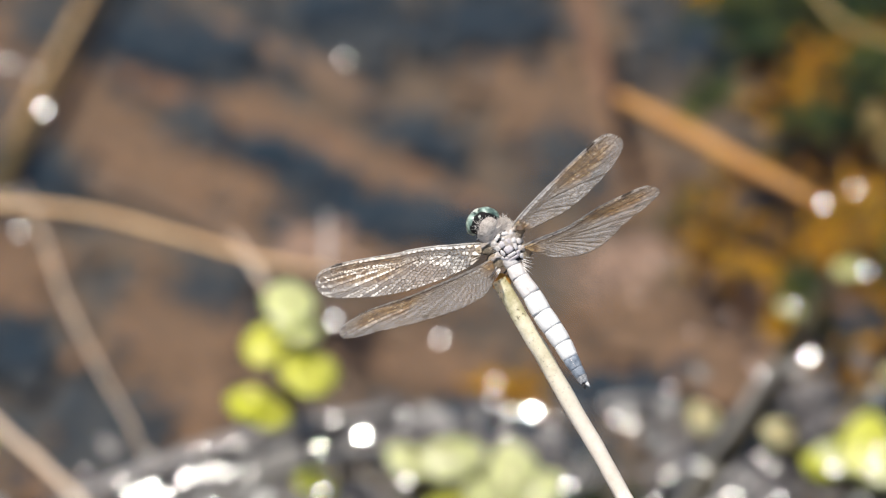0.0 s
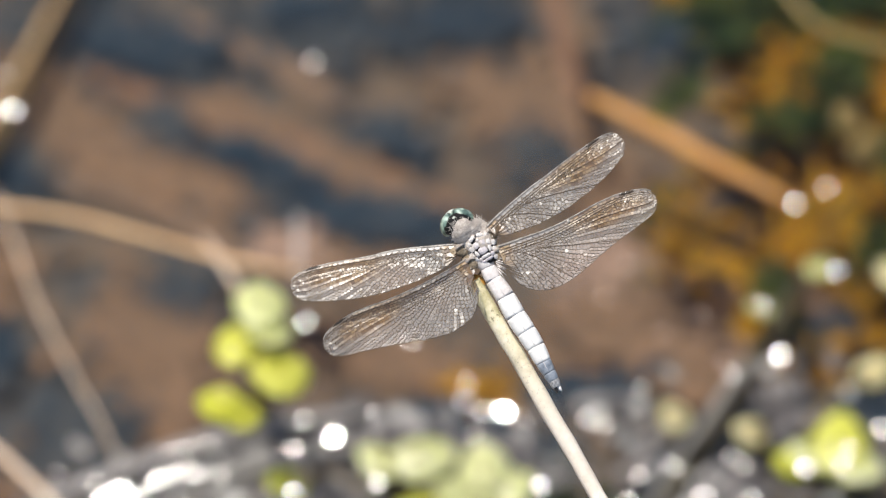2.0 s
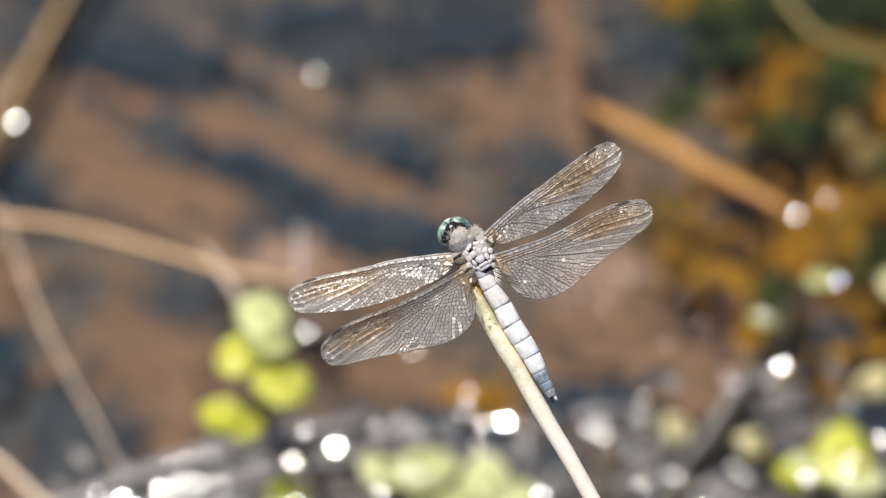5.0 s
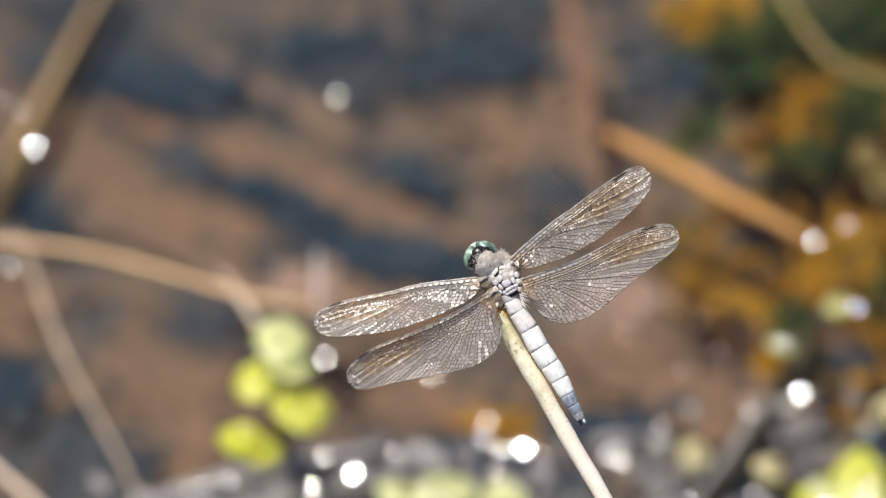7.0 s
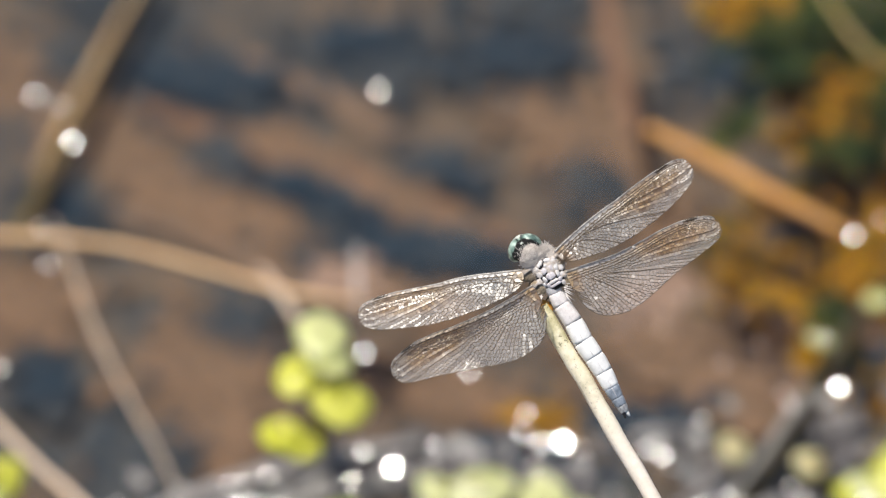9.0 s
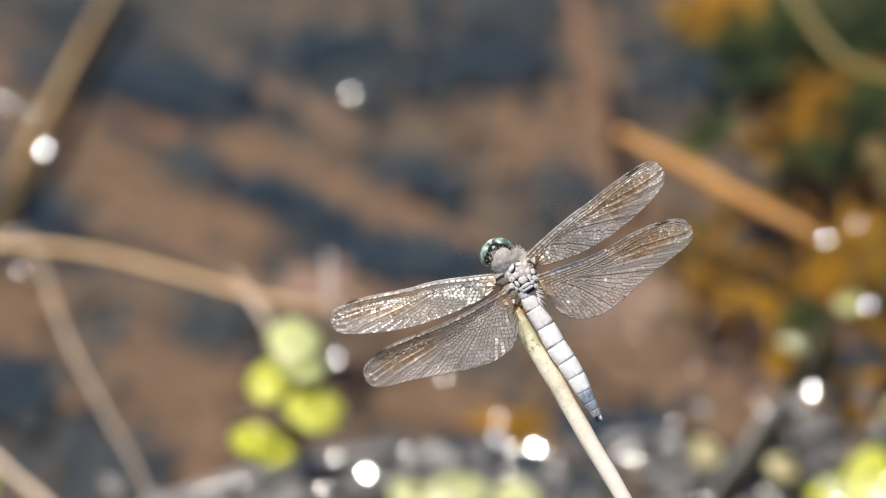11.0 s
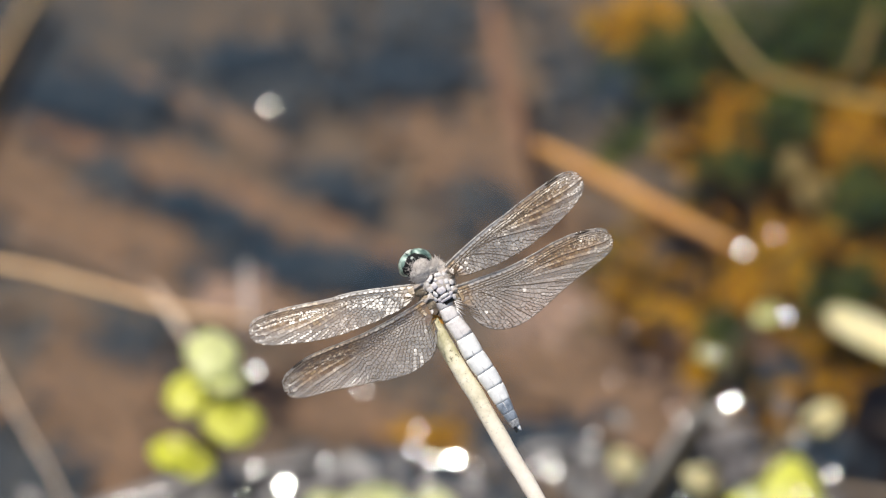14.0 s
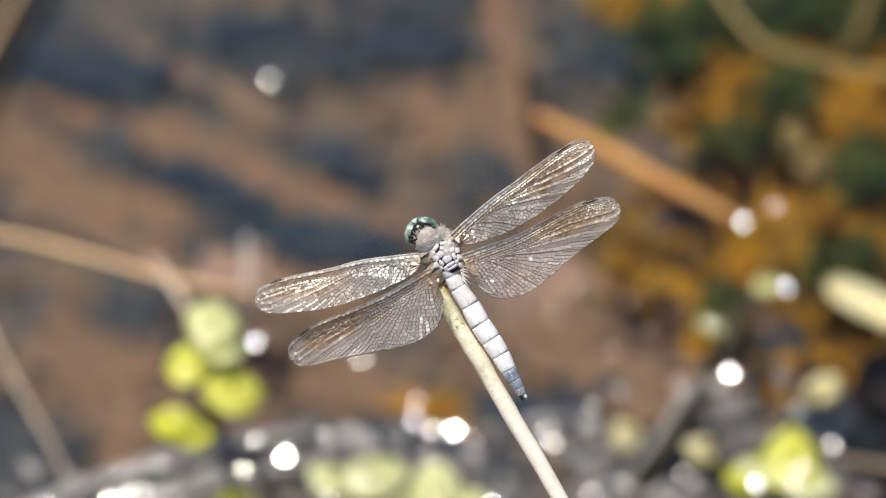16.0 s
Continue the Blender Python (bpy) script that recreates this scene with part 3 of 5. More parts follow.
litter("golden brown weed under the water", (72.6, 4.1), (8, 6), 0.1, -0.034, M_ALGA, 150, 55, "water_weed", piece=0.0038, lift=0.008, tilt=0.5)
litter("golden brown weed under the water", (87.6, 5.1), (8, 6), 0, -0.034, M_ALGA, 160, 56, "water_weed", piece=0.0038, lift=0.008, tilt=0.5)
litter("golden brown weed under the water", (48.6, 48.1), (9, 5), 0, -0.034, M_ALGA, 130, 57, "water_weed", piece=0.0038, lift=0.008, tilt=0.5)
litter("golden brown weed under the water", (11.6, -24.9), (5, 3), 0, -0.034, M_ALGA, 50, 58, "water_weed", piece=0.0038, lift=0.008, tilt=0.5)
litter("golden brown weed under the water", (59.6, -3.4), (8, 4), 0.1, -0.034, M_ALGA, 60, 59, "water_weed", piece=0.0038, lift=0.008, tilt=0.5)
litter("golden brown weed under the water", (61.6, -15.9), (3, 7), 0.6, -0.034, M_ALGA, 60, 60, "water_weed", piece=0.0038, lift=0.008, tilt=0.5)
litter("golden brown weed under the water", (50.6, 14.1), (4, 8), -0.4, -0.034, M_ALGA, 12, 61, "water_weed", piece=0.0038, lift=0.008, tilt=0.5)
litter("golden brown weed under the water", (66.6, -11.9), (3, 6), 0.6, -0.034, M_ALGA, 40, 62, "water_weed", piece=0.0038, lift=0.008, tilt=0.5)
litter("dark green weed under the water", (75.6, 32.4), (4.5, 3.5), 0.2, -0.024, M_MOSS, 60, 63, "water_weed", lift=0.006, tilt=0.5)
litter("dark green weed under the water", (66.1, 22.6), (5, 3), -0.3, -0.024, M_MOSS, 45, 64, "water_weed", lift=0.006, tilt=0.5)
litter("dark green weed under the water", (59.6, 46.1), (8, 4), 0.3, -0.024, M_MOSS, 120, 65, "water_weed", lift=0.006, tilt=0.5)
litter("dark green weed under the water", (90.6, 17.1), (6, 4.5), 0, -0.024, M_MOSS, 110, 66, "water_weed", lift=0.006, tilt=0.5)
litter("dark green weed under the water", (46.1, 26.1), (3.5, 7), -0.5, -0.024, M_MOSS, 22, 67, "water_weed", lift=0.006, tilt=0.5)
litter("dark green weed under the water", (85.6, 48.1), (10, 6), 0, -0.024, M_MOSS, 130, 68, "water_weed", lift=0.006, tilt=0.5)
litter("dark green weed under the water", (85.6, 0.1), (7, 5), 0, -0.024, M_MOSS, 80, 69, "water_weed", lift=0.006, tilt=0.5)
litter("dark green weed under the water", (63.6, -7.9), (3, 4), 0.5, -0.024, M_MOSS, 40, 70, "water_weed", lift=0.006, tilt=0.5)
litter("grey wet litter floating along the margin", (-34.4, -37.4), (24, 3.2), 0.24, -0.006, M_GREYMAT, 150, 71, "floating_litter", lift=0.004, tilt=0.35)
litter("grey wet litter floating along the margin", (-9.4, -32.9), (12, 4), 0.1, -0.006, M_GREYMAT, 90, 72, "floating_litter", lift=0.004, tilt=0.35)
litter("grey wet litter floating along the margin", (34.6, -29.9), (16, 6), 0.2, -0.006, M_GREYMAT, 20, 73, "floating_litter", lift=0.004, tilt=0.35)
litter("grey wet litter floating along the margin", (67.6, -27.9), (11, 9), 0.2, -0.006, M_GREYMAT, 36, 74, "floating_litter", lift=0.004, tilt=0.35)
litter("grey wet litter floating along the margin", (-48.4, -45.9), (25, 6), 0.1, -0.006, M_GREYMAT, 180, 75, "floating_litter", lift=0.004, tilt=0.35)
litter("grey wet litter floating along the margin", (9.6, -38.9), (16, 5), 0, -0.006, M_GREYMAT, 100, 76, "floating_litter", lift=0.004, tilt=0.35)
litter("grey wet litter floating along the margin", (-14.4, -42.9), (16, 4), 0, -0.006, M_GREYMAT, 110, 77, "floating_litter", lift=0.004, tilt=0.35)
litter("grey wet litter floating along the margin", (54.6, -41.9), (14, 5), 0, -0.006, M_GREYMAT, 36, 78, "floating_litter", lift=0.004, tilt=0.35)
litter("grey wet litter floating along the margin", (40.6, -35.9), (7, 6), 0.4, -0.006, M_GREYMAT, 14, 79, "floating_litter", lift=0.004, tilt=0.35)
litter("grey wet litter floating along the margin", (77.6, -42.9), (12, 5), 0, -0.006, M_GREYMAT, 60, 80, "floating_litter", lift=0.004, tilt=0.35)
litter("golden brown weed under the water", (64.6, 17.6), (12, 8), 0.3, -0.040, M_ALGA, 24, 401, "water_weed", piece=0.0034, lift=0.008, tilt=0.5)
litter("golden brown weed under the water", (75.6, 15.1), (9, 12), 0.3, -0.040, M_ALGA, 220, 402, "water_weed", piece=0.0034, lift=0.008, tilt=0.5)
litter("golden brown weed under the water", (56.6, 9.1), (8, 9), 0.3, -0.040, M_ALGA, 15, 403, "water_weed", piece=0.0034, lift=0.008, tilt=0.5)
litter("golden brown weed under the water", (70.6, 11.1), (9, 7), 0.3, -0.040, M_ALGA, 50, 404, "water_weed", piece=0.0034, lift=0.008, tilt=0.5)
litter("golden brown weed under the water", (81.6, -7.9), (9, 9), 0.3, -0.040, M_ALGA, 130, 405, "water_weed", piece=0.0034, lift=0.008, tilt=0.5)
litter("golden brown weed under the water", (56.6, 34.6), (7, 6), 0.3, -0.040, M_ALGA, 20, 406, "water_weed", piece=0.0034, lift=0.008, tilt=0.5)
litter("golden brown weed under the water", (49.6, 2.1), (6, 6), 0.3, -0.040, M_ALGA, 45, 407, "water_weed", piece=0.0034, lift=0.008, tilt=0.5)
litter("golden brown weed under the water", (86.6, 16.1), (10, 10), 0.3, -0.040, M_ALGA, 160, 408, "water_weed", piece=0.0034, lift=0.008, tilt=0.5)
litter("reddish dead leaf litter under the water", (53.6, -7.9), (10, 7), 0.2, -0.06, M_PINKMAT, 60, 421, "leaf_litter")
litter("reddish dead leaf litter under the water", (70.6, -9.9), (8, 7), 0.2, -0.06, M_PINKMAT, 70, 422, "leaf_litter")
litter("reddish dead leaf litter under the water", (44.6, -0.9), (8, 6), 0.2, -0.06, M_PINKMAT, 25, 423, "leaf_litter")
litter("dark green weed under the water", (54.6, 42.1), (9, 4), 0.1, -0.022, M_MOSS, 45, 431, "water_weed", lift=0.006, tilt=0.5)
litter("dark green weed under the water", (76.1, 29.1), (5, 5), 0.1, -0.022, M_MOSS, 40, 432, "water_weed", lift=0.006, tilt=0.5)
# Darker blue cores of the painted sky reflection.
litter("navy-dark scraps on the pond bed, sky reflection put into their colour", (-46.4, 36.1), (10, 2.8), -0.12, BED + 0.0025, M_NAVY, 330, 441, "painted_dark")
litter("navy-dark scraps on the pond bed, sky reflection put into their colour", (-6.4, 5.6), (12, 2.8), -0.12, BED + 0.0025, M_NAVY, 150, 442, "painted_dark")
litter("navy-dark scraps on the pond bed, sky reflection put into their colour", (-30.4, 16.6), (7, 2.2), -0.3, BED + 0.0025, M_NAVY, 45, 443, "painted_dark")
litter("navy-dark scraps on the pond bed, sky reflection put into their colour", (-72.4, 14.1), (6, 3), -0.3, BED + 0.0025, M_NAVY, 60, 444, "painted_dark")
litter("navy-dark scraps on the pond bed, sky reflection put into their colour", (-2.4, 19.1), (5, 2.2), -0.3, BED + 0.0025, M_NAVY, 12, 445, "painted_dark")
litter("navy-dark scraps on the pond bed, sky reflection put into their colour", (-75.4, -17.9), (4, 3), 0.5, BED + 0.0025, M_NAVY, 40, 446, "painted_dark")
litter("navy-dark scraps on the pond bed, sky reflection put into their colour", (7.6, 41.1), (10, 2.5), 0, BED + 0.0025, M_NAVY, 60, 447, "painted_dark")
litter("brown rotting leaf litter under the water", (48.6, -19.9), (10, 6), 0.1, -0.055, M_BROWNMAT, 150, 461, "leaf_litter")
litter("brown rotting leaf litter under the water", (41.6, -11.9), (10, 7), 0.1, -0.055, M_BROWNMAT, 120, 462, "leaf_litter")
litter("brown rotting leaf litter under the water", (57.6, -11.9), (7, 7), 0.1, -0.055, M_PINKMAT, 110, 463, "leaf_litter")
litter("dark wet litter below the floating one", (1.6, -44.9), (40, 6), 0, -0.014, M_MOSS, 110, 81, "floating_litter", piece=0.006, lift=0.004, tilt=0.4)


# Two more navy patches of painted sky reflection, then weed.
litter("navy-dark scraps on the pond bed, sky reflection put into their colour", (-21.3, 12.1), (6, 2.4), -0.3, BED + 0.0025, M_NAVY, 15, 448, "painted_dark")
litter("navy-dark scraps on the pond bed, sky reflection put into their colour", (-18.0, 43.0), (6, 3.0), 0.1, BED + 0.0025, M_NAVY, 50, 449, "painted_dark")
litter("dark green weed under the water", (55.5, 37.5), (5, 3.5), -0.2, -0.024, M_MOSS, 40, 450, "water_weed", lift=0.006, tilt=0.5)


litter("golden brown weed under the water", (45.5, 1.5), (5, 6), 0.2, -0.040, M_ALGA, 40, 451, "water_weed", piece=0.0034, lift=0.008, tilt=0.5)
litter("dark green weed under the water", (44.5, 2.5), (7, 6), 0.2, -0.046, M_MOSS, 40, 452, "water_weed", lift=0.006, tilt=0.5)
litter("golden brown weed under the water", (72.0, -20.5), (6, 5), 0.6, -0.034, M_ALGA, 30, 453, "water_weed", piece=0.0034, lift=0.008, tilt=0.5)


def sprig(label, leaves, root):
    """A small water plant: a stem rising from the water and cupped leaves on it."""
    base = new("water_plant")
    at = spot(*root)
    base.location = at
    tagged(base, label, "water plant", "small water plants")
    for (a, b), size, z, material, seed in leaves:
        end = spot(a, b, z) - at
        stem = smooth_line([Vector((0, 0, -0.012)), end * 0.5 + Vector((0, 0, 0.002)), end])
        part("stem", tube(stem, spread([0.0008, 0.0006], len(stem)), 6), M_OLIVE, base)
        size *= 1.38
        bm = leaf_mesh(size * 1.15, size, -0.45, seed)
        rnd = random.Random(seed)
        heading = math.atan2(end.y, end.x) if end.length > 0.004 else rnd.uniform(0, 6)
        turn = Matrix.Translation(end) @ pose(0, 0, 0, rnd.uniform(-10, 10), rnd.uniform(-18, 0), math.degrees(heading)) @ Matrix.Translation((-size * 0.55, 0, 0))
        bmesh.ops.transform(bm, matrix=turn, verts=bm.verts)
        part("leaf", bm, material, base)


sprig("yellow-green rounded leaves on a small water plant", [((-27.0, -9.1), 0.0088, 0.064, M_LEAF_PALE, 1), ((-25.6, -13.1), 0.0082, 0.061, M_LEAF_PALE, 31), ((-31.6, -16.2), 0.0080, 0.056, M_LEAF, 2), ((-23.6, -20.9), 0.0098, 0.058, M_LEAF, 3), ((-34.0, -26.4), 0.0080, 0.050, M_LEAF, 4), ((-30.8, -28.3), 0.0074, 0.048, M_LEAF, 32)], (-26.4, -23.9))
sprig("pale green small leaves of a water plant", [((-6.2, -36.7), 0.0066, 0.006, M_LEAF_PALE, 5), ((1.6, -36.4), 0.0090, 0.008, M_LEAF_PALE, 6), ((-22.4, -40.9), 0.0060, 0.004, M_LEAF, 7)], (-3.9, -40.9))
sprig("pale cream-green leaves of a water plant", [((12.1, -37.9), 0.0085, 0.008, M_LEAF_PALE, 8), ((9.6, -42.7), 0.0095, 0.008, M_LEAF_PALE, 9), ((16.1, -42.1), 0.0080, 0.006, M_LEAF_PALE, 10), ((0.6, -46.4), 0.0090, 0.004, M_LEAF, 17)], (12.6, -46.4))
sprig("bright green leaves of a water plant by the margin", [((75.1, -33.9), 0.0100, 0.008, M_LEAF, 11), ((70.6, -35.9), 0.0070, 0.006, M_LEAF_PALE, 12), ((78.1, -37.9), 0.0080, 0.006, M_LEAF_PALE, 13), ((67.1, -37.4), 0.0055, 0.004, M_LEAF, 14)], (74.6, -39.9))
sprig("single small yellow-green leaf on the water", [((61.4, -10.0), 0.0042, 0.004, M_LEAF_PALE, 15)], (62.1, -11.9))
sprig("single small straw-yellow leaf on the water", [((46.1, -29.4), 0.0050, 0.003, M_CREAM, 16)], (46.6, -30.9))
sprig("straw-yellow small leaves on the water", [((59.6, -32.1), 0.0050, 0.003, M_CREAM, 18), ((81.1, -21.4), 0.0055, 0.003, M_CREAM, 19)], (64.6, -34.9))
sprig("small yellow-green leaves among golden weed", [((77.1, 23.6), 0.0055, 0.001, M_YELLOW, 20), ((80.1, 18.6), 0.0060, 0.001, M_YELLOW, 21), ((71.6, -2.9), 0.0050, 0.002, M_LEAF_PALE, 22)], (79.6, 16.1))
sprig("green leaves at the edge of the pond", [((-84.4, -34.4), 0.0085, 0.004, M_LEAF, 23), ((-88.4, -37.9), 0.0090, 0.004, M_LEAF_PALE, 24)], (-87.4, -38.9))


def cream_blade():
    bm = leaf_mesh(0.028, 0.0080, 0.15, 40)
    bmesh.ops.transform(bm, matrix=Matrix.Translation(spot(*(81.6, -2.9), 0.005)) @ pose(0, 0, 0, 15, 4, -31), verts=bm.verts)
    tagged(link("floating_leaf", bm, M_CREAM), "cream-yellow narrow leaf floating on the pond", "leaf")


cream_blade()

# Facets added for sun glints, aimed at the camera: place, size in mm, gloss tilt off the sun in degrees.

def scrap(place, size, off, seed, z=0.0018):
    bm = bmesh.new()
    rnd = random.Random(seed)
    rim = [bm.verts.new((math.cos(a) * size * rnd.uniform(0.9, 1.1), math.sin(a) * size * rnd.uniform(0.9, 1.1), 0)) for a in np.linspace(0, 2 * math.pi, 10, endpoint=False)]
    mid = bm.verts.new((0, 0, size * 0.006))
    low = bm.verts.new((0, 0, -0.0026 - size * 0.4))
    for k in range(10):
        bm.faces.new((rim[k], rim[(k + 1) % 10], mid))
        bm.faces.new((rim[(k + 1) % 10], rim[k], low))
    ob = link("wet_scrap", bm, M_WETGLINT, smooth=False)
    q = rnd.uniform(0, 2 * math.pi)
    at = spot(*place, z + size * 0.3)
    half = (SUN + (EYE - at).normalized()).normalized()
    off = float(np.interp(off, (0, 0.6, 1, 1.7, 2.5, 4, 5, 6), (0, 0.6, 1.5, 2.3, 2.85, 3.7, 5.2, 6.4)))
    lean = Vector((math.cos(q), math.sin(q), 0)) * math.tan(radians(off * 0.41))
    ob.matrix_world = Matrix.Translation(at) @ (half + lean).to_track_quat("Z", "Y").to_matrix().to_4x4()
    return tagged(ob, "tiny facet added to glint in the sun on the water", "scrap", "glinting scraps")


GLINTS = [
    ((-17.5, 33.7), 0.8, 2.8), ((-70.7, 24.7), 1.0, 1.9), ((-77.4, 32.9), 0.8, 3.2), ((-75.2, 3.2), 0.8, 3.2), ((67.4, 8.0), 0.9, 2.5), ((73.0, 10.7), 0.8, 3.3),
    ((71.6, -2.4), 0.9, 1.9), ((74.8, -3.9), 0.8, 2.5), ((64.8, -18.9), 1.0, 1.7), ((-19.3, -12.7), 0.9, 2.6), ((-0.5, -15.9), 0.9, 2.8), ((9.3, -23.5), 0.8, 3.5),
    ((12.1, -28.7), 0.9, 3), ((15.9, -28.7), 1.0, 0.3), ((19.3, -30.2), 0.8, 4.2), ((-14.3, -33.0), 1.0, 0.5), ((-22.1, -35.4), 1.1, 0.2), ((-24.9, -36.2), 0.8, 4),
    ((-45.4, -40.5), 1.1, 1.6), ((-41.9, -39.7), 1.0, 2.2), ((-38.4, -39.5), 0.9, 2.6), ((-40.9, -35.4), 0.8, 3.2), ((-36.4, -34.4), 0.8, 3.6), ((56.1, -36.7), 0.8, 3.0), ((39.6, -40.1), 0.8, 3.4), ((44.8, -38.1), 0.8, 3.6), ((-19.4, -30.1), 0.8, 3.4), ((12.1, -35.9), 0.8, 3.2), ((10.6, -32.9), 0.8, 4.0), ((50.6, -43.9), 0.9, 3.4), ((59.6, -44.4), 0.9, 3.0), ((-51.9, -42.4), 1.1, 1.0), ((-55.4, -43.9), 1.0, 1.4), ((-49.2, -43.9), 1.0, 1.8), ((-6.6, -41.2), 0.9, 2.5, 0.006), ((-21.4, -43.1), 0.9, 2.0, 0.006),
    ((22.1, -41.9), 0.9, 2), ((30.4, -29.9), 0.8, 3.5), ((33.4, -31.1), 0.8, 3), ((40.3, -24.7), 0.7, 4), ((69.1, -38.9), 0.9, 2.2, 0.009), ((75.6, -38.7), 0.8, 2.6, 0.012), ((77.2, -35.5), 0.8, 2.8, 0.012),
    ((-6.9, -29.1), 0.7, 4), ((-24.7, -28.4), 0.7, 4.5), ((-63.4, -39.4), 0.7, 4.5), ((-39.9, -39.1), 0.9, 3), ((56.1, -22.4), 0.8, 4), ((-32.1, -18.3), 0.8, 6.2, 0.0610), ((-33.8, -25.6), 0.8, 6.0, 0.0560),
    ((-56.4, -41.4), 0.8, 3), ((-34.4, -39.7), 0.8, 3.5), ((-43.4, -35.9), 0.7, 4), ((-72.4, 31.1), 0.7, 4.5), ((-76.4, 9.6), 0.8, 4.5), ((58.1, -38.4), 0.8, 4),
    ((46.1, -38.9), 0.7, 4), ((40.6, -39.9), 0.7, 4.5), ((8.6, -26.9), 0.8, 4), ((-83.9, -15.4), 0.9, 3), ((37.6, -2.9), 0.8, 5.2), ((44.1, -14.9), 0.8, 5.8), ((50.6, -11.4), 0.8, 5.6), ((33.6, -8.4), 0.7, 5.8), ((54.6, -19.9), 0.8, 5.0), ((47.1, -5.9), 0.7, 6.0),
    ((-14.4, -45.9), 1.0, 1.5), ((-30.4, -46.4), 1.1, 1), ((-40.4, -45.9), 1.1, 1), ((-63.4, -46.4), 1.1, 1), ((29.6, -46.4), 0.9, 2), ((37.6, -44.9), 0.9, 2.5), ((51.6, -43.9), 0.9, 3), ((82.6, -31.9), 0.9, 2), ((61.6, -10.1), 0.8, 3.7, 0.0075),
]
GLEAMS = []
for i, (place, size, off, *z) in enumerate(GLINTS):
    GLEAMS.append(scrap(place, size * 0.00044, off, 100 + i, *z))


# ---- the dragonfly ----
# Its own space: x to the right, y up along the leaning reed, z out of its back; mm.
HOME = Matrix.Translation(EYE + AHEAD * 1.6 + RIGHT * 0.0113 + UP * 0.0014) @ Matrix((RIGHT, UP, -AHEAD)).transposed().to_4x4()
MM = 0.001
FWD = Vector((-0.51, 0.86, 0.0)).normalized()
SIDE = Vector((0.86, 0.51, 0.0)).normalized()
BACK = Vector((0.0, 0.0, 1.0))
AXES = (SIDE, FWD, BACK)
ROOT_LF, ROOT_RF = Vector((-4.6, -1.0, 1.2)), Vector((1.4, 2.3, 1.2))
ROOT_LH, ROOT_RH = Vector((-2.6, -3.4, 1.0)), Vector((3.0, -1.2, 1.0))


def mm(*v):
    return Vector(v) * MM


def inside(x, y, outline):
    lead, trail = outline(x)
    return trail <= y <= lead


FORE = ((0, 0.6, -1.0), (0.015, 0.7, -1.9), (0.03, 0.8, -2.4), (0.06, 0.95, -2.9), (0.1, 1.15, -3.3), (0.25, 1.75, -4.5), (0.36, 2.05, -4.9), (0.44, 2.1, -5.15), (0.48, 2.0, -5.2), (0.62, 2.25, -5.1), (0.76, 2.4, -4.6), (0.86, 2.35, -4.0), (0.93, 2.05, -3.3), (0.96, 1.7, -2.8), (0.98, 1.3, -2.2), (0.993, 0.8, -1.5), (1.0, 0.0, -0.6))
HIND = ((0, 0.4, -3.0), (0.012, 0.4, -5.2), (0.03, 0.4, -6.9), (0.055, 0.4, -8.1), (0.09, 0.4, -9.1), (0.14, 0.45, -9.8), (0.21, 0.5, -10.1), (0.28, 0.55, -10.0), (0.36, 0.75, -9.4), (0.43, 1.0, -8.7), (0.55, 1.6, -7.2), (0.66, 2.3, -5.9), (0.78, 2.7, -4.7), (0.88, 2.5, -3.8), (0.94, 2.1, -3.1), (0.97, 1.7, -2.5), (0.985, 1.2, -1.9), (0.995, 0.7, -1.2), (1.0, 0.1, -0.5))


def fore_outline(x, L=30.6):
    """Leading and trailing edge of a forewing, in mm off its axis."""
    s, lead, trail = zip(*FORE)
    return float(np.interp(x / L, s, lead)) + 0.001, float(np.interp(x / L, s, trail)) - 0.001


def hind_outline(x, L=30.2):
    s, lead, trail = zip(*HIND)
    return float(np.interp(x / L, s, lead)) + 0.001, float(np.interp(x / L, s, trail)) - 0.001


def torn_outline(x, L=30.2):
    """The hindwing with a small tear in its rear edge."""
    lead, trail = hind_outline(x, L)
    return lead, trail + 0.9 * math.exp(-((x / L - 0.49) / 0.022) ** 2)


def net(seeds, reach):
    """The Voronoi polygons of points, none wider than reach."""
    pts = np.array(seeds)
    polys = []
    for p in pts:
        near = np.argsort(((pts - p) ** 2).sum(1))[1:22]
        poly = [(p[0] + a * reach, p[1] + b * reach) for a, b in ((-1, -1), (1, -1), (1, 1), (-1, 1))]
        for j in near:
            m, n = (p + pts[j]) / 2, pts[j] - p
            out = []
            for k in range(len(poly)):
                a, b = poly[k - 1], poly[k]
                da = (a[0] - m[0]) * n[0] + (a[1] - m[1]) * n[1]
                db = (b[0] - m[0]) * n[0] + (b[1] - m[1]) * n[1]
                if (da < 0) != (db < 0):
                    t = da / (da - db)
                    out.append((a[0] + (b[0] - a[0]) * t, a[1] + (b[1] - a[1]) * t))
                if db < 0:
                    out.append(b)
            poly = out
        polys.append(poly)
    return polys


def depth(outline, x, y):
    """How far back from the leading edge a point lies: 0 in front, 1 at the trailing edge."""
    lead, trail = outline(x)
    return (lead - y) / (lead - trail)


FIRST_ROW, ROW_STEP = 0.10, 0.11


def vein_line(outline, L, end, power=1.5):
    """A long vein that leaves the front field and bends back to the trailing edge at end (a share of the span)."""
    line = []
    for i in range(41):
        u = i / 40
        s = end * (0.30 + 0.70 * u)
        if s > 0.995:
            break
        lead, trail = outline(s * L)
        line.append((s * L, lead - (lead - trail) * (0.24 + 0.76 * u ** power)))
    return line


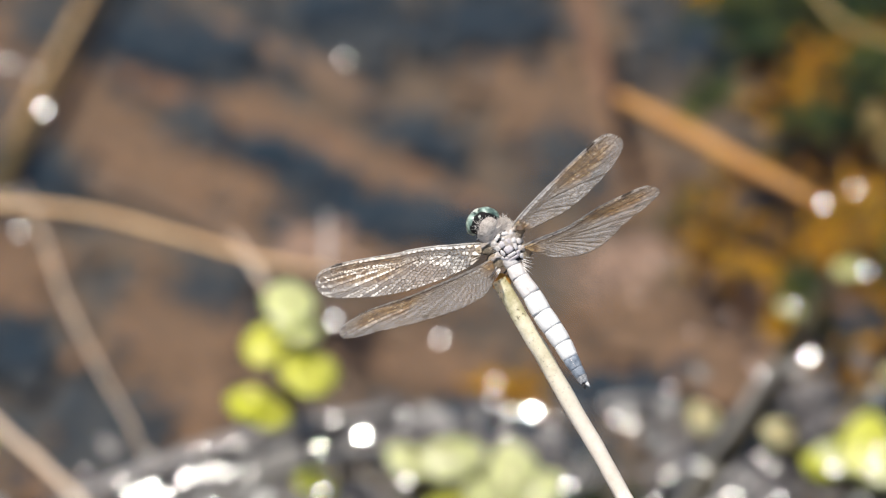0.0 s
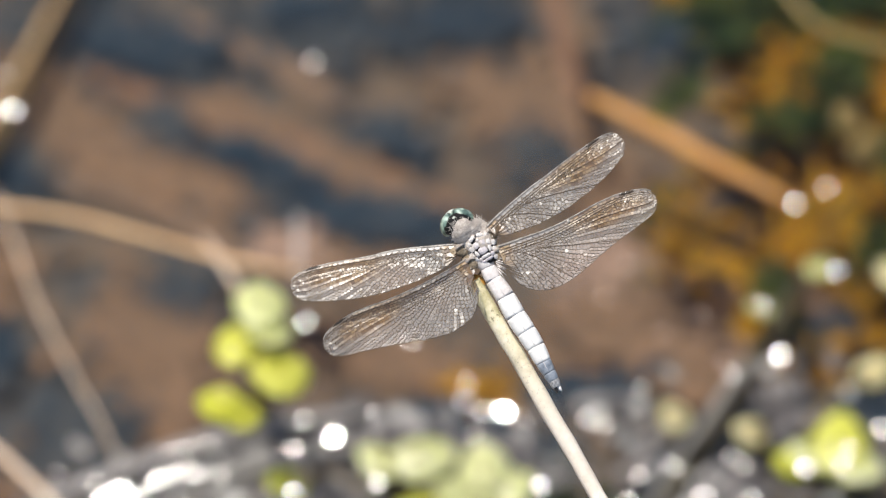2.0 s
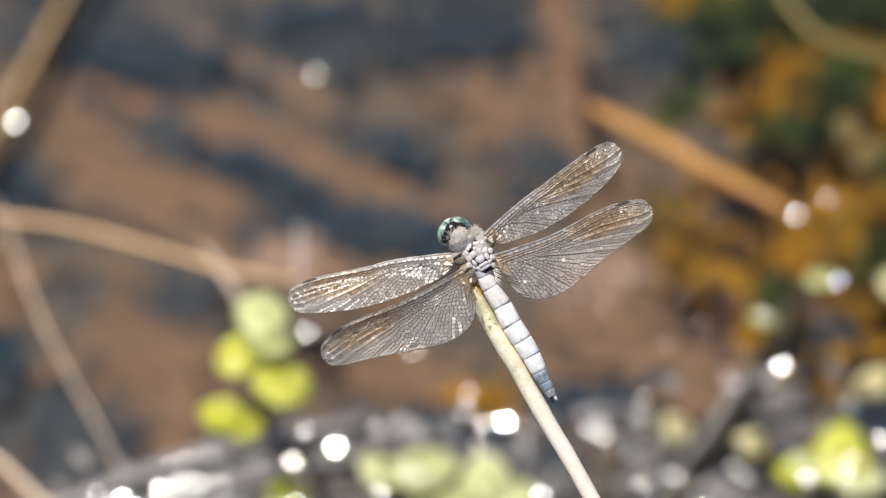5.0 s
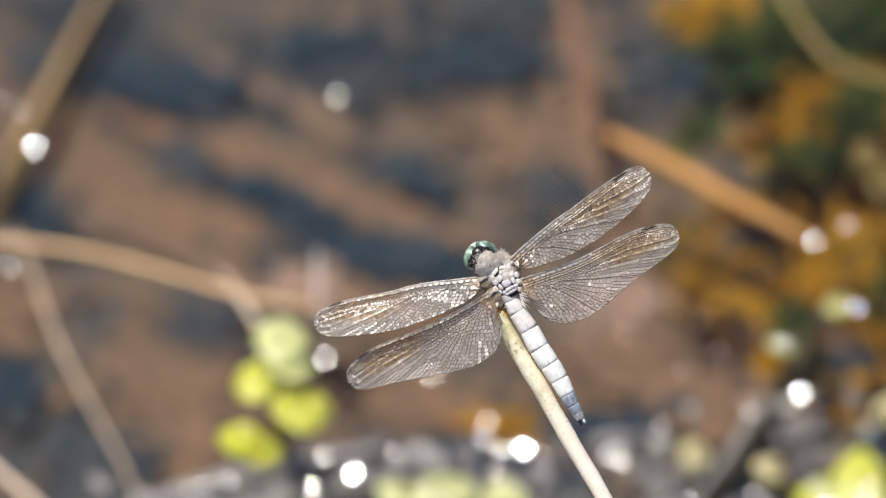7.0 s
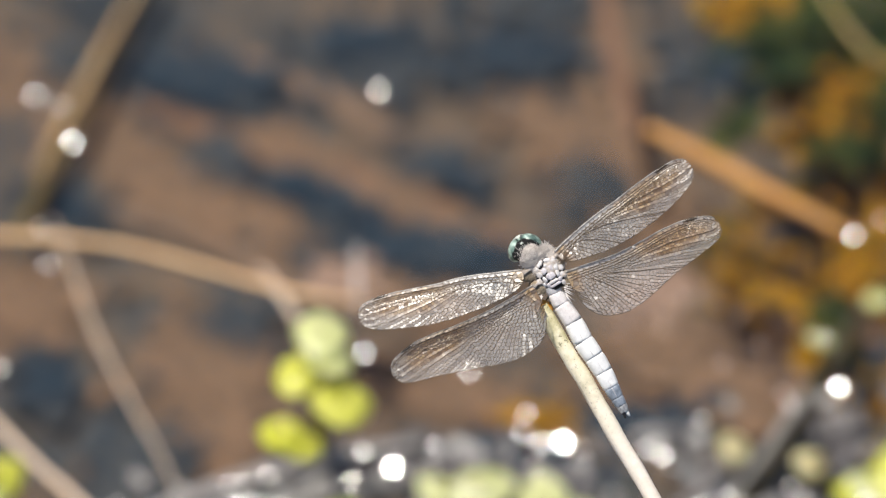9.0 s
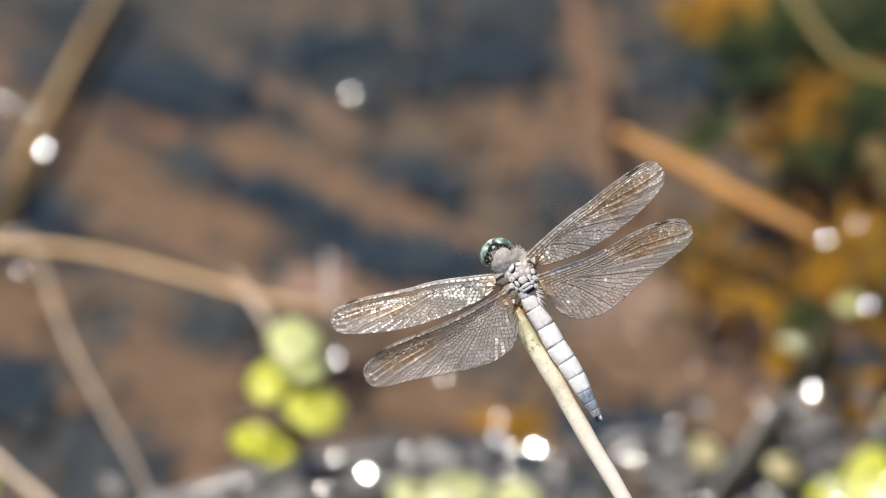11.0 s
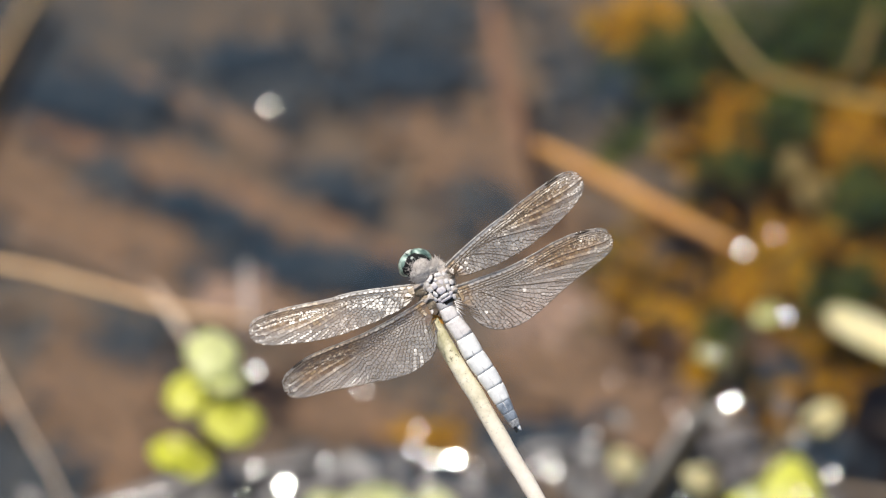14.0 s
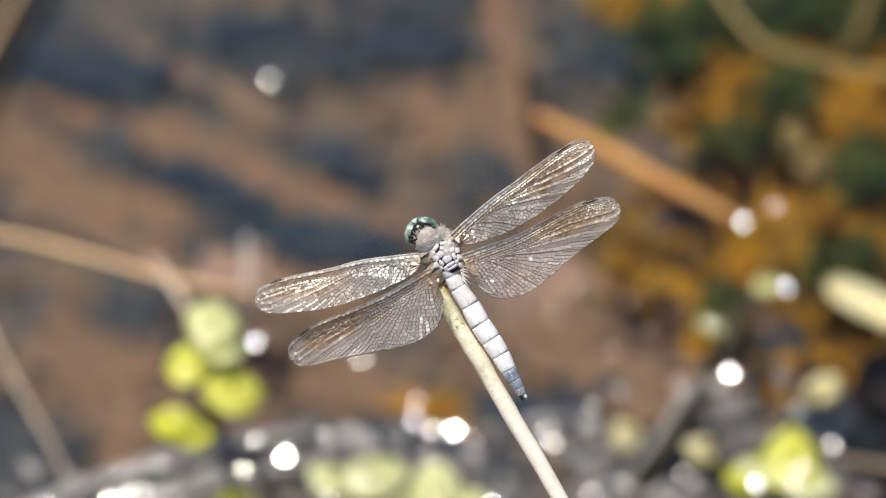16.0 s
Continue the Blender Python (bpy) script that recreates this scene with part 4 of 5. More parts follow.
def cells(outline, L, seed):
    """Cell polygons of the wing with the number of their row: straight rows in front, rows that bend back behind."""
    rnd = random.Random(seed)
    seeds, rows = [], []

    def place(x, y, row, gap):
        lead, trail = outline(x)
        if not (0.1 < x < L - 0.1 and trail + 0.04 < y < lead - 0.04):
            return
        for (a, b), r in zip(seeds[::-1][:260], rows[::-1][:260]):
            if r != row and (a - x) ** 2 + (b - y) ** 2 < gap * gap:
                return
        seeds.append((x, y))
        rows.append(row)

    for k in range(5):
        x = 0.4 + 0.3 * rnd.random()
        while x < L:
            lead, trail = outline(x)
            down = (0.42, 1.05, 1.55, 2.0, 2.5)[k] * (1.0 - 0.25 * x / L)
            if down < 0.30 * (lead - trail) or k < 2:
                place(x, lead - down + rnd.gauss(0, 0.04), k, 0.36)
            x += (1.15, 1.0, 0.8, 0.72, 0.7)[k] * rnd.uniform(0.75, 1.25) * (1.0 - 0.3 * x / L)
    for k in range(-4, 64):
        # whole rows between the long veins, and half rows that begin near the rear edge
        end = FIRST_ROW * math.exp(ROW_STEP * k / 2)
        chord = outline(min(0.9, 0.65 * end) * L)
        chord = chord[0] - chord[1]
        step = 0.72 - 0.14 * min(1.0, end)
        line = vein_line(outline, L, end)
        if k % 2:
            if ROW_STEP * end * L * math.sin(math.atan(1.63 * chord / (end * L))) < 0.85:
                continue
            line = line[30:]
        line = line[::-1]
        walked = step * (0.2 + 0.25 * (k % 4))
        for (ax, ay), (bx, by) in zip(line, line[1:]):
            run = math.dist((ax, ay), (bx, by))
            while walked < run:
                t = walked / run
                x, y = ax + (bx - ax) * t, ay + (by - ay) * t
                place(x + rnd.gauss(0, 0.02), y + rnd.gauss(0, 0.02), 10 + k + 4, step * 0.74)
                walked += step * rnd.uniform(0.97, 1.08)
            walked -= run
    # even the cells out, so that they pack like a honeycomb between the long veins
    for _ in range(1):
        moved = []
        for poly, p, row in zip(net(seeds, 1.6), seeds, rows):
            poly = [hold(outline, L, p, q) for q in poly]
            if row < 2 or len(poly) < 3:
                moved.append(p)
            else:
                moved.append(((p[0] + sum(q[0] for q in poly) / len(poly)) / 2, (p[1] + sum(q[1] for q in poly) / len(poly)) / 2))
        seeds = moved
    made = []
    for poly, p in zip(net(seeds, 1.6), seeds):
        made.append([hold(outline, L, p, q) for q in poly])
    return made, rows


def hold(outline, L, p, q):
    """The point q of a cell, drawn back inside the wing's outline: straight up or down, at the ends towards its middle p."""
    x, y = max(q[0], 0.0), q[1]
    low, high = 0.0, 1.0
    while x > L * 0.955 and high - low > 0.01 and not (x <= L and inside(x, y, outline)):
        m = (low + high) / 2
        u, v = p[0] + (q[0] - p[0]) * m, p[1] + (q[1] - p[1]) * m
        if u <= L and inside(u, v, outline):
            low = m
        else:
            high = m
        if high - low <= 0.01:
            return p[0] + (q[0] - p[0]) * low, p[1] + (q[1] - p[1]) * low
    lead, trail = outline(x)
    return x, min(max(y, trail), lead)


def ripple(outline, L, x, y):
    """The pleats of the wing, in mm: along the front edge, then fanning back with the long veins."""
    lead, trail = outline(x)
    d = min(1.0, max(0.0, (lead - y) / max(0.3, lead - trail)))
    front = 0.34 * (abs(2 * (((lead - y) / 1.7 + 0.1) % 1.0) - 1) - 0.5) * max(0.0, 1 - d / 0.32)
    u = (max(d - 0.24, 0.0) / 0.76) ** 0.667
    fan = x / L / (0.30 + 0.70 * u)
    count = math.log(max(fan, 0.01) / FIRST_ROW) / ROW_STEP
    rear = 0.26 * min(1.3, math.sqrt(u / 0.55)) * (abs(((count + 0.5) % 2.0) - 1) - 0.5)
    rear *= min(1.0, max(0.0, (d - 0.2) / 0.1)) * (1 - 0.3 * d)
    return front + rear + 0.12 * math.sin(x * 0.45) - 0.006 * (y + 1) ** 2


def bar(bm, a, b, r):
    """A thin vein from a to b with a lozenge section."""
    a, b = Vector(a), Vector(b)
    d = b - a
    if d.length < 1e-6:
        return
    side = d.cross(Vector((0, 0, 1))).normalized() * r
    up = Vector((0, 0, r))
    va = [bm.verts.new(a + o) for o in (side, up, -side, -up)]
    vb = [bm.verts.new(b + o) for o in (side, up, -side, -up)]
    for k in range(4):
        bm.faces.new((va[k], va[(k + 1) % 4], vb[(k + 1) % 4], vb[k]))


def wing_parts(outline, L, seed, bow):
    """Meshes of one wing: membrane, veins, leading edge, stigma, band of cells along the front."""
    polys, rows = cells(outline, L, seed)

    def rise(x, y):
        return ripple(outline, L, x, y) + bow * x * x

    rnd = random.Random(seed + 1)
    skin, veins, band = bmesh.new(), bmesh.new(), bmesh.new()
    done, borders = set(), {}

    def border(a, b):
        return tuple(sorted(((round(a[0], 1), round(a[1], 1)), (round(b[0], 1), round(b[1], 1)))))

    for poly, row in zip(polys, rows):
        for k in range(len(poly)):
            borders.setdefault(border(poly[k - 1], poly[k]), set()).add(row)
    slope = {r: rnd.gauss(0, 0.05) for r in sorted(set(rows))}
    for poly, row in zip(polys, rows):
        if len(poly) < 3:
            continue
        lean = 0.16 if rnd.random() < 0.02 else 0.03
        cx, cy = sum(p[0] for p in poly) / len(poly), sum(p[1] for p in poly) / len(poly)
        # neighbours along a row lean alike, so that runs of cells shine together
        tx = rnd.gauss(0, lean) + 0.09 * noise.noise(Vector((cx * 0.30, cy * 0.30, seed)))
        ty = rnd.gauss(0, lean) + slope[row] + 0.08 * noise.noise(Vector((cx * 0.33, row * 2.3, seed + 4)))
        bm = band if row == 0 and cx < L * 0.8 else skin
        # each cell is a shallow bowl between its veins
        rim = [bm.verts.new(mm(x, y, rise(x, y) + tx * (x - cx) + ty * (y - cy))) for x, y in poly]
        mid = bm.verts.new(mm(cx, cy, sum(rise(*p) for p in poly) / len(poly) - 0.015 * rnd.uniform(0.6, 1.4)))
        for k in range(len(rim)):
            bm.faces.new((rim[k - 1], rim[k], mid))
        for k in range(len(poly)):
            a, b = poly[k - 1], poly[k]
            key = border(a, b)
            if key in done or math.dist(a, b) < 0.03:
                continue
            done.add(key)
            s = max(a[0], b[0]) / L
            # the veins between rows are stouter than those across a row
            bar(veins, mm(*a, rise(*a)), mm(*b, rise(*b)), (0.040 + 0.014 * (1 - s)) * (1.45 if len(borders[key]) > 1 else 0.85) * MM)
    # long veins: two that run along the front, and those that bend back to the rear edge
    long = []
    for down, reach, r in ((0.80, 0.98, 0.105), (1.30, 0.95, 0.085), (1.85, 0.80, 0.06)):
        long.append(([(s * L, max(outline(s * L)[1] * 0.9, outline(s * L)[0] - down * (1 - 0.25 * s))) for s in np.linspace(0.01, reach, 34)], r))
    for k, r in ((11.5, 0.06), (14.5, 0.055), (17.5, 0.06), (20.5, 0.05), (23.5, 0.05), (26.5, 0.045)):
        long.append((vein_line(outline, L, FIRST_ROW * math.exp(ROW_STEP * k)), r))
    for line, r in long:
        pts = [mm(x, y, rise(x, y) + 0.03) for x, y in line]
        for a, b in zip(pts, pts[1:]):
            bar(veins, a, b, r * MM)
    edge = []
    for i in range(41):
        x = i / 40 * L * 0.985
        edge.append(mm(x, outline(x)[0], rise(x, outline(x)[0])))
    costa = tube(edge, [v * MM for v in spread([0.24, 0.17, 0.14, 0.11, 0.07], 41)], 6)
    knot = L * 0.455
    blob(mm(knot, outline(knot)[0] - 0.3, rise(knot, 1.5) + 0.1), (Vector((1, 0, 0)), Vector((0, 1, 0)), Vector((0, 0, 1))), (0.34 * MM, 0.40 * MM, 0.12 * MM), costa, seg=8, rings=5)
    rim = [mm(x, outline(x)[1], rise(x, outline(x)[1])) for x in list(np.linspace(0.0, L * 0.1, 12)) + list(np.linspace(L * 0.12, L * 0.94, 36)) + list(np.linspace(L * 0.95, L, 10))]
    rim += [mm(x, outline(x)[0], rise(x, outline(x)[0])) for x in np.linspace(L, L * 0.975, 6)]
    for a, b in zip(rim, rim[1:]):
        bar(veins, a, b, 0.034 * MM)
    mark = [mm(x, outline(x)[0] - 0.14, rise(x, outline(x)[0] - 0.14) + 0.03) for x in np.linspace(L * 0.80, L * 0.895, 8)]
    stigma = tube(mark, [v * MM for v in spread([0.10, 0.25, 0.27, 0.25, 0.10], 8)], 8, flat=0.7)
    return skin, veins, costa, stigma, band


def segment(p, q, rp, rq, bm=None):
    """One ring of the abdomen from p to q, bulging a little, its ends drawn in."""
    bm = bm or bmesh.new()
    line, rad = [], []
    for i in range(9):
        t = i / 8
        line.append(p.lerp(q, 0.004 + 0.992 * t))
        ease = 1 - 0.035 * (abs(2 * t - 1) ** 8)
        rad.append((rp + (rq - rp) * t) * ease * (1 + 0.03 * math.sin(math.pi * t)))
    return tube(line, rad, 16, bm, flat=0.92)


def dragonfly():
    fly = new("dragonfly")
    tagged(fly, "pale blue-white dragonfly with green eyes perched on a reed tip", "dragonfly")
    head_at = Vector((-4.0, 2.9, 0.4))
    head = part("head", blob(mm(*(head_at + FWD * 0.35)), AXES, (2.75 * MM, 2.0 * MM, 1.9 * MM), rough=0.05), M_BLACK, fly, "black back of the head")
    for side in (-1, 1):
        along = (FWD * 0.74 - SIDE * side * 0.67).normalized()
        part("eye", blob(mm(*(head_at + SIDE * side * 1.42 + FWD * 1.05 + BACK * 0.05)), (along, BACK.cross(along), BACK), (2.15 * MM, 1.50 * MM, 1.82 * MM), seg=32, rings=20), M_EYE, head, "glossy pale green compound eye")
    part("face", blob(mm(*(head_at + FWD * 2.3 - BACK * 1.3)), AXES, (1.5 * MM, 0.9 * MM, 1.3 * MM)), M_FACE, head, "pale green-white face")
    part("vertex", blob(mm(*(head_at + FWD * 1.62 + BACK * 1.95)), AXES, (0.34 * MM, 0.26 * MM, 0.2 * MM), rough=0.4), M_FACE, head)
    part("eye_margin", blob(mm(*(head_at + FWD * 0.36 + BACK * 1.3)), AXES, (2.6 * MM, 1.95 * MM, 0.98 * MM), rough=0.10, seg=20, rings=12), M_RIM, head, "black band round the back of the eyes")
    part("occiput", blob(mm(*(head_at - FWD * 0.22 + SIDE * 0.25 + BACK * 1.40)), AXES, (2.2 * MM, 1.95 * MM, 1.0 * MM), rough=0.15, seg=20, rings=12), M_THORAX, head, "grey hairy back of the head")
    for side in (-1, 1):
        p = head_at + FWD * 2.4 + SIDE * side * 0.3 + BACK * 1.2
        part("antenna", tube([mm(*p), mm(*(p + FWD * 0.9 + SIDE * side * 0.5 + BACK * 0.3))], [0.10 * MM, 0.03 * MM], 5), M_BLACK, head)
    part("neck", blob(mm(*(head_at - FWD * 1.9 - BACK * 0.1)), AXES, (2.1 * MM, 1.5 * MM, 1.9 * MM), rough=0.12), M_THORAX, fly)
    part("prothorax", blob(mm(*(Vector((-0.6, 0.3, -0.4)) + FWD * 2.25 - SIDE * 0.45)), AXES, (2.8 * MM, 1.6 * MM, 2.55 * MM), rough=0.18, seg=24, rings=14), M_PROTHORAX, fly, "pale hairy collar behind the head")
    chest = blob(mm(-0.6, 0.3, -0.95), AXES, (3.25 * MM, 4.3 * MM, 3.0 * MM), rough=0.10, seg=28, rings=18)
    thorax = part("thorax", chest, M_THORAX, fly, "hairy grey-brown thorax")
    rnd = random.Random(7)
    hair = bmesh.new()
    for _ in range(900):
        d = Vector((rnd.gauss(0, 1), rnd.gauss(0, 1), abs(rnd.gauss(0, 1)) + 0.1)).normalized()
        p = Vector((-0.6, 0.3, -0.9)) + SIDE * d.x * 3.2 + FWD * d.y * 4.2 + BACK * d.z * 2.95
        q = p + (SIDE * d.x + FWD * (d.y * 0.5 + 0.15) + BACK * d.z * 0.6) * rnd.uniform(0.2, 0.65)
        bar(hair, p * MM, q * MM, 0.018 * MM)
    for _ in range(520):
        a, r = rnd.uniform(0, 6.28), math.sqrt(rnd.random())
        p = head_at - FWD * 0.3 + SIDE * 2.0 * r * math.cos(a) + FWD * 1.75 * r * math.sin(a) + BACK * (1.4 + 0.95 * math.sqrt(1 - r * r))
        bar(hair, p * MM, (p + (FWD * rnd.gauss(0.1, 0.3) + SIDE * rnd.gauss(0, 0.3) + BACK * 0.15)) * MM, 0.026 * MM)
    for _ in range(260):
        a, r = rnd.uniform(0, 6.28), math.sqrt(rnd.random())
        p = head_at - FWD * 2.0 + SIDE * 2.2 * r * math.cos(a) + FWD * 1.4 * r * math.sin(a) + BACK * (-0.1 + 1.9 * math.sqrt(1 - r * r))
        bar(hair, p * MM, (p + (FWD * rnd.gauss(0.3, 0.25) + SIDE * (0.3 * math.cos(a) + rnd.gauss(0, 0.25)) + BACK * 0.15)) * MM, 0.018 * MM)
    for _ in range(900):
        a, r = rnd.uniform(0, 6.28), math.sqrt(rnd.random())
        p = Vector((-0.6, 0.3, -0.4)) + FWD * (2.25 + 1.55 * r * math.sin(a)) + SIDE * (-0.45 + 2.75 * r * math.cos(a)) + BACK * 2.5 * math.sqrt(max(0.02, 1 - r * r))
        bar(hair, p * MM, (p + (FWD * rnd.gauss(0.35, 0.3) + SIDE * (0.35 * math.cos(a) + rnd.gauss(0, 0.3)) + BACK * 0.25)) * MM, 0.028 * MM)
    part("hair", hair, M_HAIR, thorax, "fine pale hairs")
    def crest(u, v):
        """The height of the back over the thorax's middle, in mm."""
        return -0.9 + 2.85 * math.sqrt(max(0.05, 1 - (u / 3.1) ** 2 - (v / (4.6 if v > 0 else 6.4)) ** 2)) + 0.07 * noise.noise(Vector((u * 3, v * 3, 5)))

    bm = bmesh.new()
    grid = [[bm.verts.new((Vector((-0.6, 0.3, 0)) + SIDE * (-0.1 + 2.75 * a * math.sqrt(1 - 0.75 * b * b)) + FWD * (-1.65 + 2.95 * b) + BACK * (crest(2.75 * a * math.sqrt(1 - 0.75 * b * b), -1.65 + 2.95 * b) - 0.03)) * MM) for a in np.linspace(-1, 1, 19)] for b in np.linspace(-1, 1, 21)]
    for a, b in zip(grid, grid[1:]):
        for k in range(18):
            bm.faces.new((a[k], a[k + 1], b[k + 1], b[k]))
    bmesh.ops.solidify(bm, geom=bm.faces[:], thickness=0.0004)
    part("dark_skin", bm, M_BLACK, thorax, "dark skin between the plates")
    # plates of the back: across, along, half width, half length, turn in degrees, white or lilac
    for u0, v0, hw, hl, spin, skin in (
        (-0.85, 0.80, 0.62, 0.36, 24, M_PLATE), (0.72, 0.78, 0.66, 0.36, -22, M_PLATE), (-1.85, 0.25, 0.42, 0.50, 40, M_PLATE), (1.75, 0.30, 0.42, 0.52, -40, M_PLATE),
        (-0.10, 0.10, 0.30, 0.26, 0, M_PLATE), (-0.72, -0.62, 0.50, 0.56, 8, M_LILACPLATE), (0.50, -0.66, 0.52, 0.54, -8, M_LILACPLATE), (-1.75, -0.85, 0.42, 0.52, 20, M_PLATE), (1.55, -0.95, 0.40, 0.56, -24, M_PLATE), (2.25, -1.60, 0.42, 0.52, -16, M_PLATE), (-2.30, -1.80, 0.40, 0.50, 12, M_PLATE),
        (-0.12, -1.95, 0.82, 0.66, 0, M_LILACPLATE), (-1.35, -2.05, 0.30, 0.58, 10, M_PLATE), (1.20, -2.15, 0.34, 0.60, -12, M_PLATE), (-2.00, -2.85, 0.46, 0.42, 30, M_PLATE), (1.95, -2.75, 0.50, 0.44, -30, M_PLATE),
        (-0.15, -3.05, 0.90, 0.30, 0, M_PLATE), (-1.30, -3.25, 0.34, 0.42, 20, M_LILACPLATE), (1.10, -3.25, 0.36, 0.40, -20, M_LILACPLATE), (-0.15, -3.75, 1.15, 0.26, 0, M_LILACPLATE), (1.35, -4.10, 0.36, 0.44, -20, M_PLATE), (-1.60, -4.00, 0.34, 0.42, 20, M_PLATE),
    ):
        cs, sn = math.cos(radians(spin)), math.sin(radians(spin))
        poly = []
        for k in range(14):
            a = 2 * math.pi * k / 14
            x, y = math.cos(a), math.sin(a)
            x, y = math.copysign(abs(x) ** 0.6, x) * hw * rnd.uniform(0.90, 1.12), math.copysign(abs(y) ** 0.6, y) * hl * rnd.uniform(0.88, 1.12)
            poly.append((u0 + cs * x - sn * y, v0 + sn * x + cs * y))
        shell = []
        proud = rnd.uniform(0.0, 0.10)
        for grow, lift in ((1.0, -0.08), (0.95, 0.05 + proud), (0.72, 0.12 + proud), (0.0, 0.14 + proud)):
            ring = []
            for u, v in poly:
                u, v = u0 + (u - u0) * grow, v0 + (v - v0) * grow
                h = crest(u, v) + lift
                ring.append((Vector((-0.6, 0.3, 0)) + SIDE * u + FWD * v + BACK * h) * MM)
            shell.append(ring)
        bm = bmesh.new()
        rows = [[bm.verts.new(p) for p in ring] for ring in shell[:3]]
        top = bm.verts.new(shell[3][0])
        for a, b in zip(rows, rows[1:]):
            for k in range(len(a)):
                bm.faces.new((a[k - 1], a[k], b[k], b[k - 1]))
        for k in range(len(rows[2])):
            bm.faces.new((rows[2][k - 1], rows[2][k], top))
        link("plate", bm, skin, thorax)
    # each wing hangs on a few thin straps
    for root, tip in ((ROOT_LF, (-1.7, 0.5)), (ROOT_RF, (0.5, 1.5)), (ROOT_LH, (-1.2, -2.2)), (ROOT_RH, (1.6, -1.7))):
        inner = Vector((*tip, 1.1))
        across = (root - inner).cross(BACK).normalized()
        out = (root - inner).normalized()
        part("wing_base", blob(mm(*(inner.lerp(root, 0.55) - FWD * 0.6 - BACK * 0.75)), (out, BACK.cross(out), BACK), (2.1 * MM, 1.5 * MM, 0.55 * MM), rough=0.2), M_BASE, thorax, "amber-brown wing base")
        for off, r in ((0.45, 0.30), (0.0, 0.22), (-0.5, 0.26), (-1.0, 0.16)):
            a, b = inner + across * off * 0.8, root + across * off * -0.55 + (root - inner).normalized() * (0.25 - 0.3 * abs(off))
            part("wing_strap", tube([mm(*a), mm(*(a.lerp(b, 0.55) + BACK * 0.15)), mm(*b)], [r * MM, r * 0.8 * MM, r * 0.45 * MM], 7, flat=0.6), M_STRAP, thorax)
    # abdomen: ring by ring
    joints = [((0.15, -2.4), 1.75), ((1.2, -4.4), 1.42), ((2.2, -6.4), 1.5), ((4.36, -9.4), 1.72), ((6.1, -12.6), 1.82), ((8.0, -15.3), 1.80), ((9.7, -17.9), 1.66), ((11.1, -20.5), 1.42), ((12.1, -22.3), 1.15), ((12.9, -23.6), 1.0), ((13.5, -24.7), 0.74)]
    skins = [M_LILAC, M_LILAC, M_LILAC, M_WHITE, M_WHITE, M_WHITE, M_WHITE, M_SLATE, M_SLATE, M_TIP]
    joints = [((x * 1.027, (y + 2.4) * 1.027), r) for (x, y), r in joints]
    height = [-0.3 - 0.11 * i for i in range(len(joints))]
    core = tube([mm(*p, h) for (p, r), h in zip(joints, height)], [r * 0.95 * MM for p, r in joints], 12, flat=0.90)
    abdomen = part("abdomen", core, M_JOINT, fly, "long pale abdomen, dark skin showing in its joints")
    for i in range(10):
        (a, ra), (b, rb) = joints[i], joints[i + 1]
        part("ring", segment(mm(*a, height[i]), mm(*b, height[i + 1]), ra * MM, rb * MM), skins[i], abdomen)
        if 2 <= i <= 7:
            keel = [mm(*a, height[i]).lerp(mm(*b, height[i + 1]), t) + mm(0, 0, (ra + (rb - ra) * t) * 0.93) for t in (0.06, 0.5, 0.94)]
            part("keel", tube(keel, [0.05 * MM] * 3, 5), M_LILAC, abdomen)
    for side in (-1, 1):
        p = Vector((13.75, -22.75, -1.35)) + SIDE * side * 0.34
        part("cercus", tube([mm(*p), mm(*(p - FWD * 0.7)), mm(*(p - FWD * 1.25 + SIDE * side * 0.1))], [0.30 * MM, 0.32 * MM, 0.10 * MM], 7), M_WHITE if side > 0 else M_BLACK, abdomen)
    # legs: three a side, drawn in to the reed tip
    grip = Vector((-0.7, -7.4, -2.2))
    for i, (hx, hy) in enumerate(((-2.2, 1.6), (-1.6, 0.2), (-1.2, -1.2))):
        for side in (-1, 1):
            hip = Vector((-0.6, hy, -3.0)) + SIDE * side * 1.2
            foot = grip + FWD * (2.0 - 1.5 * i) * 0.6 + SIDE * side * 0.9
            knee = hip.lerp(foot, 0.5) + SIDE * side * (2.6 - 0.4 * i) - FWD * 0.6
            part("leg", tube(smooth_line([mm(*hip), mm(*knee), mm(*foot)], 4), [v * MM for v in spread([0.3, 0.2, 0.14], 9)], 6), M_BLACK, fly)
    # pale bristles behind the hindwing roots
    for k in range(9):
        p = Vector((-2.1 + 0.12 * k, -3.3 - 0.22 * k, 0.5 + rnd.uniform(-0.2, 0.2)))
        q = p + Vector((-1.9 + 0.12 * k + rnd.gauss(0, 0.15), -1.2 - 0.10 * k + rnd.gauss(0, 0.2), -0.2))
        part("bristle", tube([mm(*p), mm(*(p.lerp(q, 0.5) + Vector((0, 0, 0.12)))), mm(*q)], [0.12 * MM, 0.085 * MM, 0.03 * MM], 5), M_PLATE, fly)
        p = Vector((2.2 + 0.10 * k, -2.0 - 0.36 * k, 0.5 + rnd.uniform(-0.2, 0.2)))
        q = p + Vector((2.7 - 0.18 * k + rnd.gauss(0, 0.15), 0.35 - 0.22 * k + rnd.gauss(0, 0.2), -0.2))
        part("bristle", tube([mm(*p), mm(*(p.lerp(q, 0.5) + Vector((0, 0, 0.12)))), mm(*q)], [0.12 * MM, 0.085 * MM, 0.03 * MM], 5), M_PLATE, fly)
    wings = {}
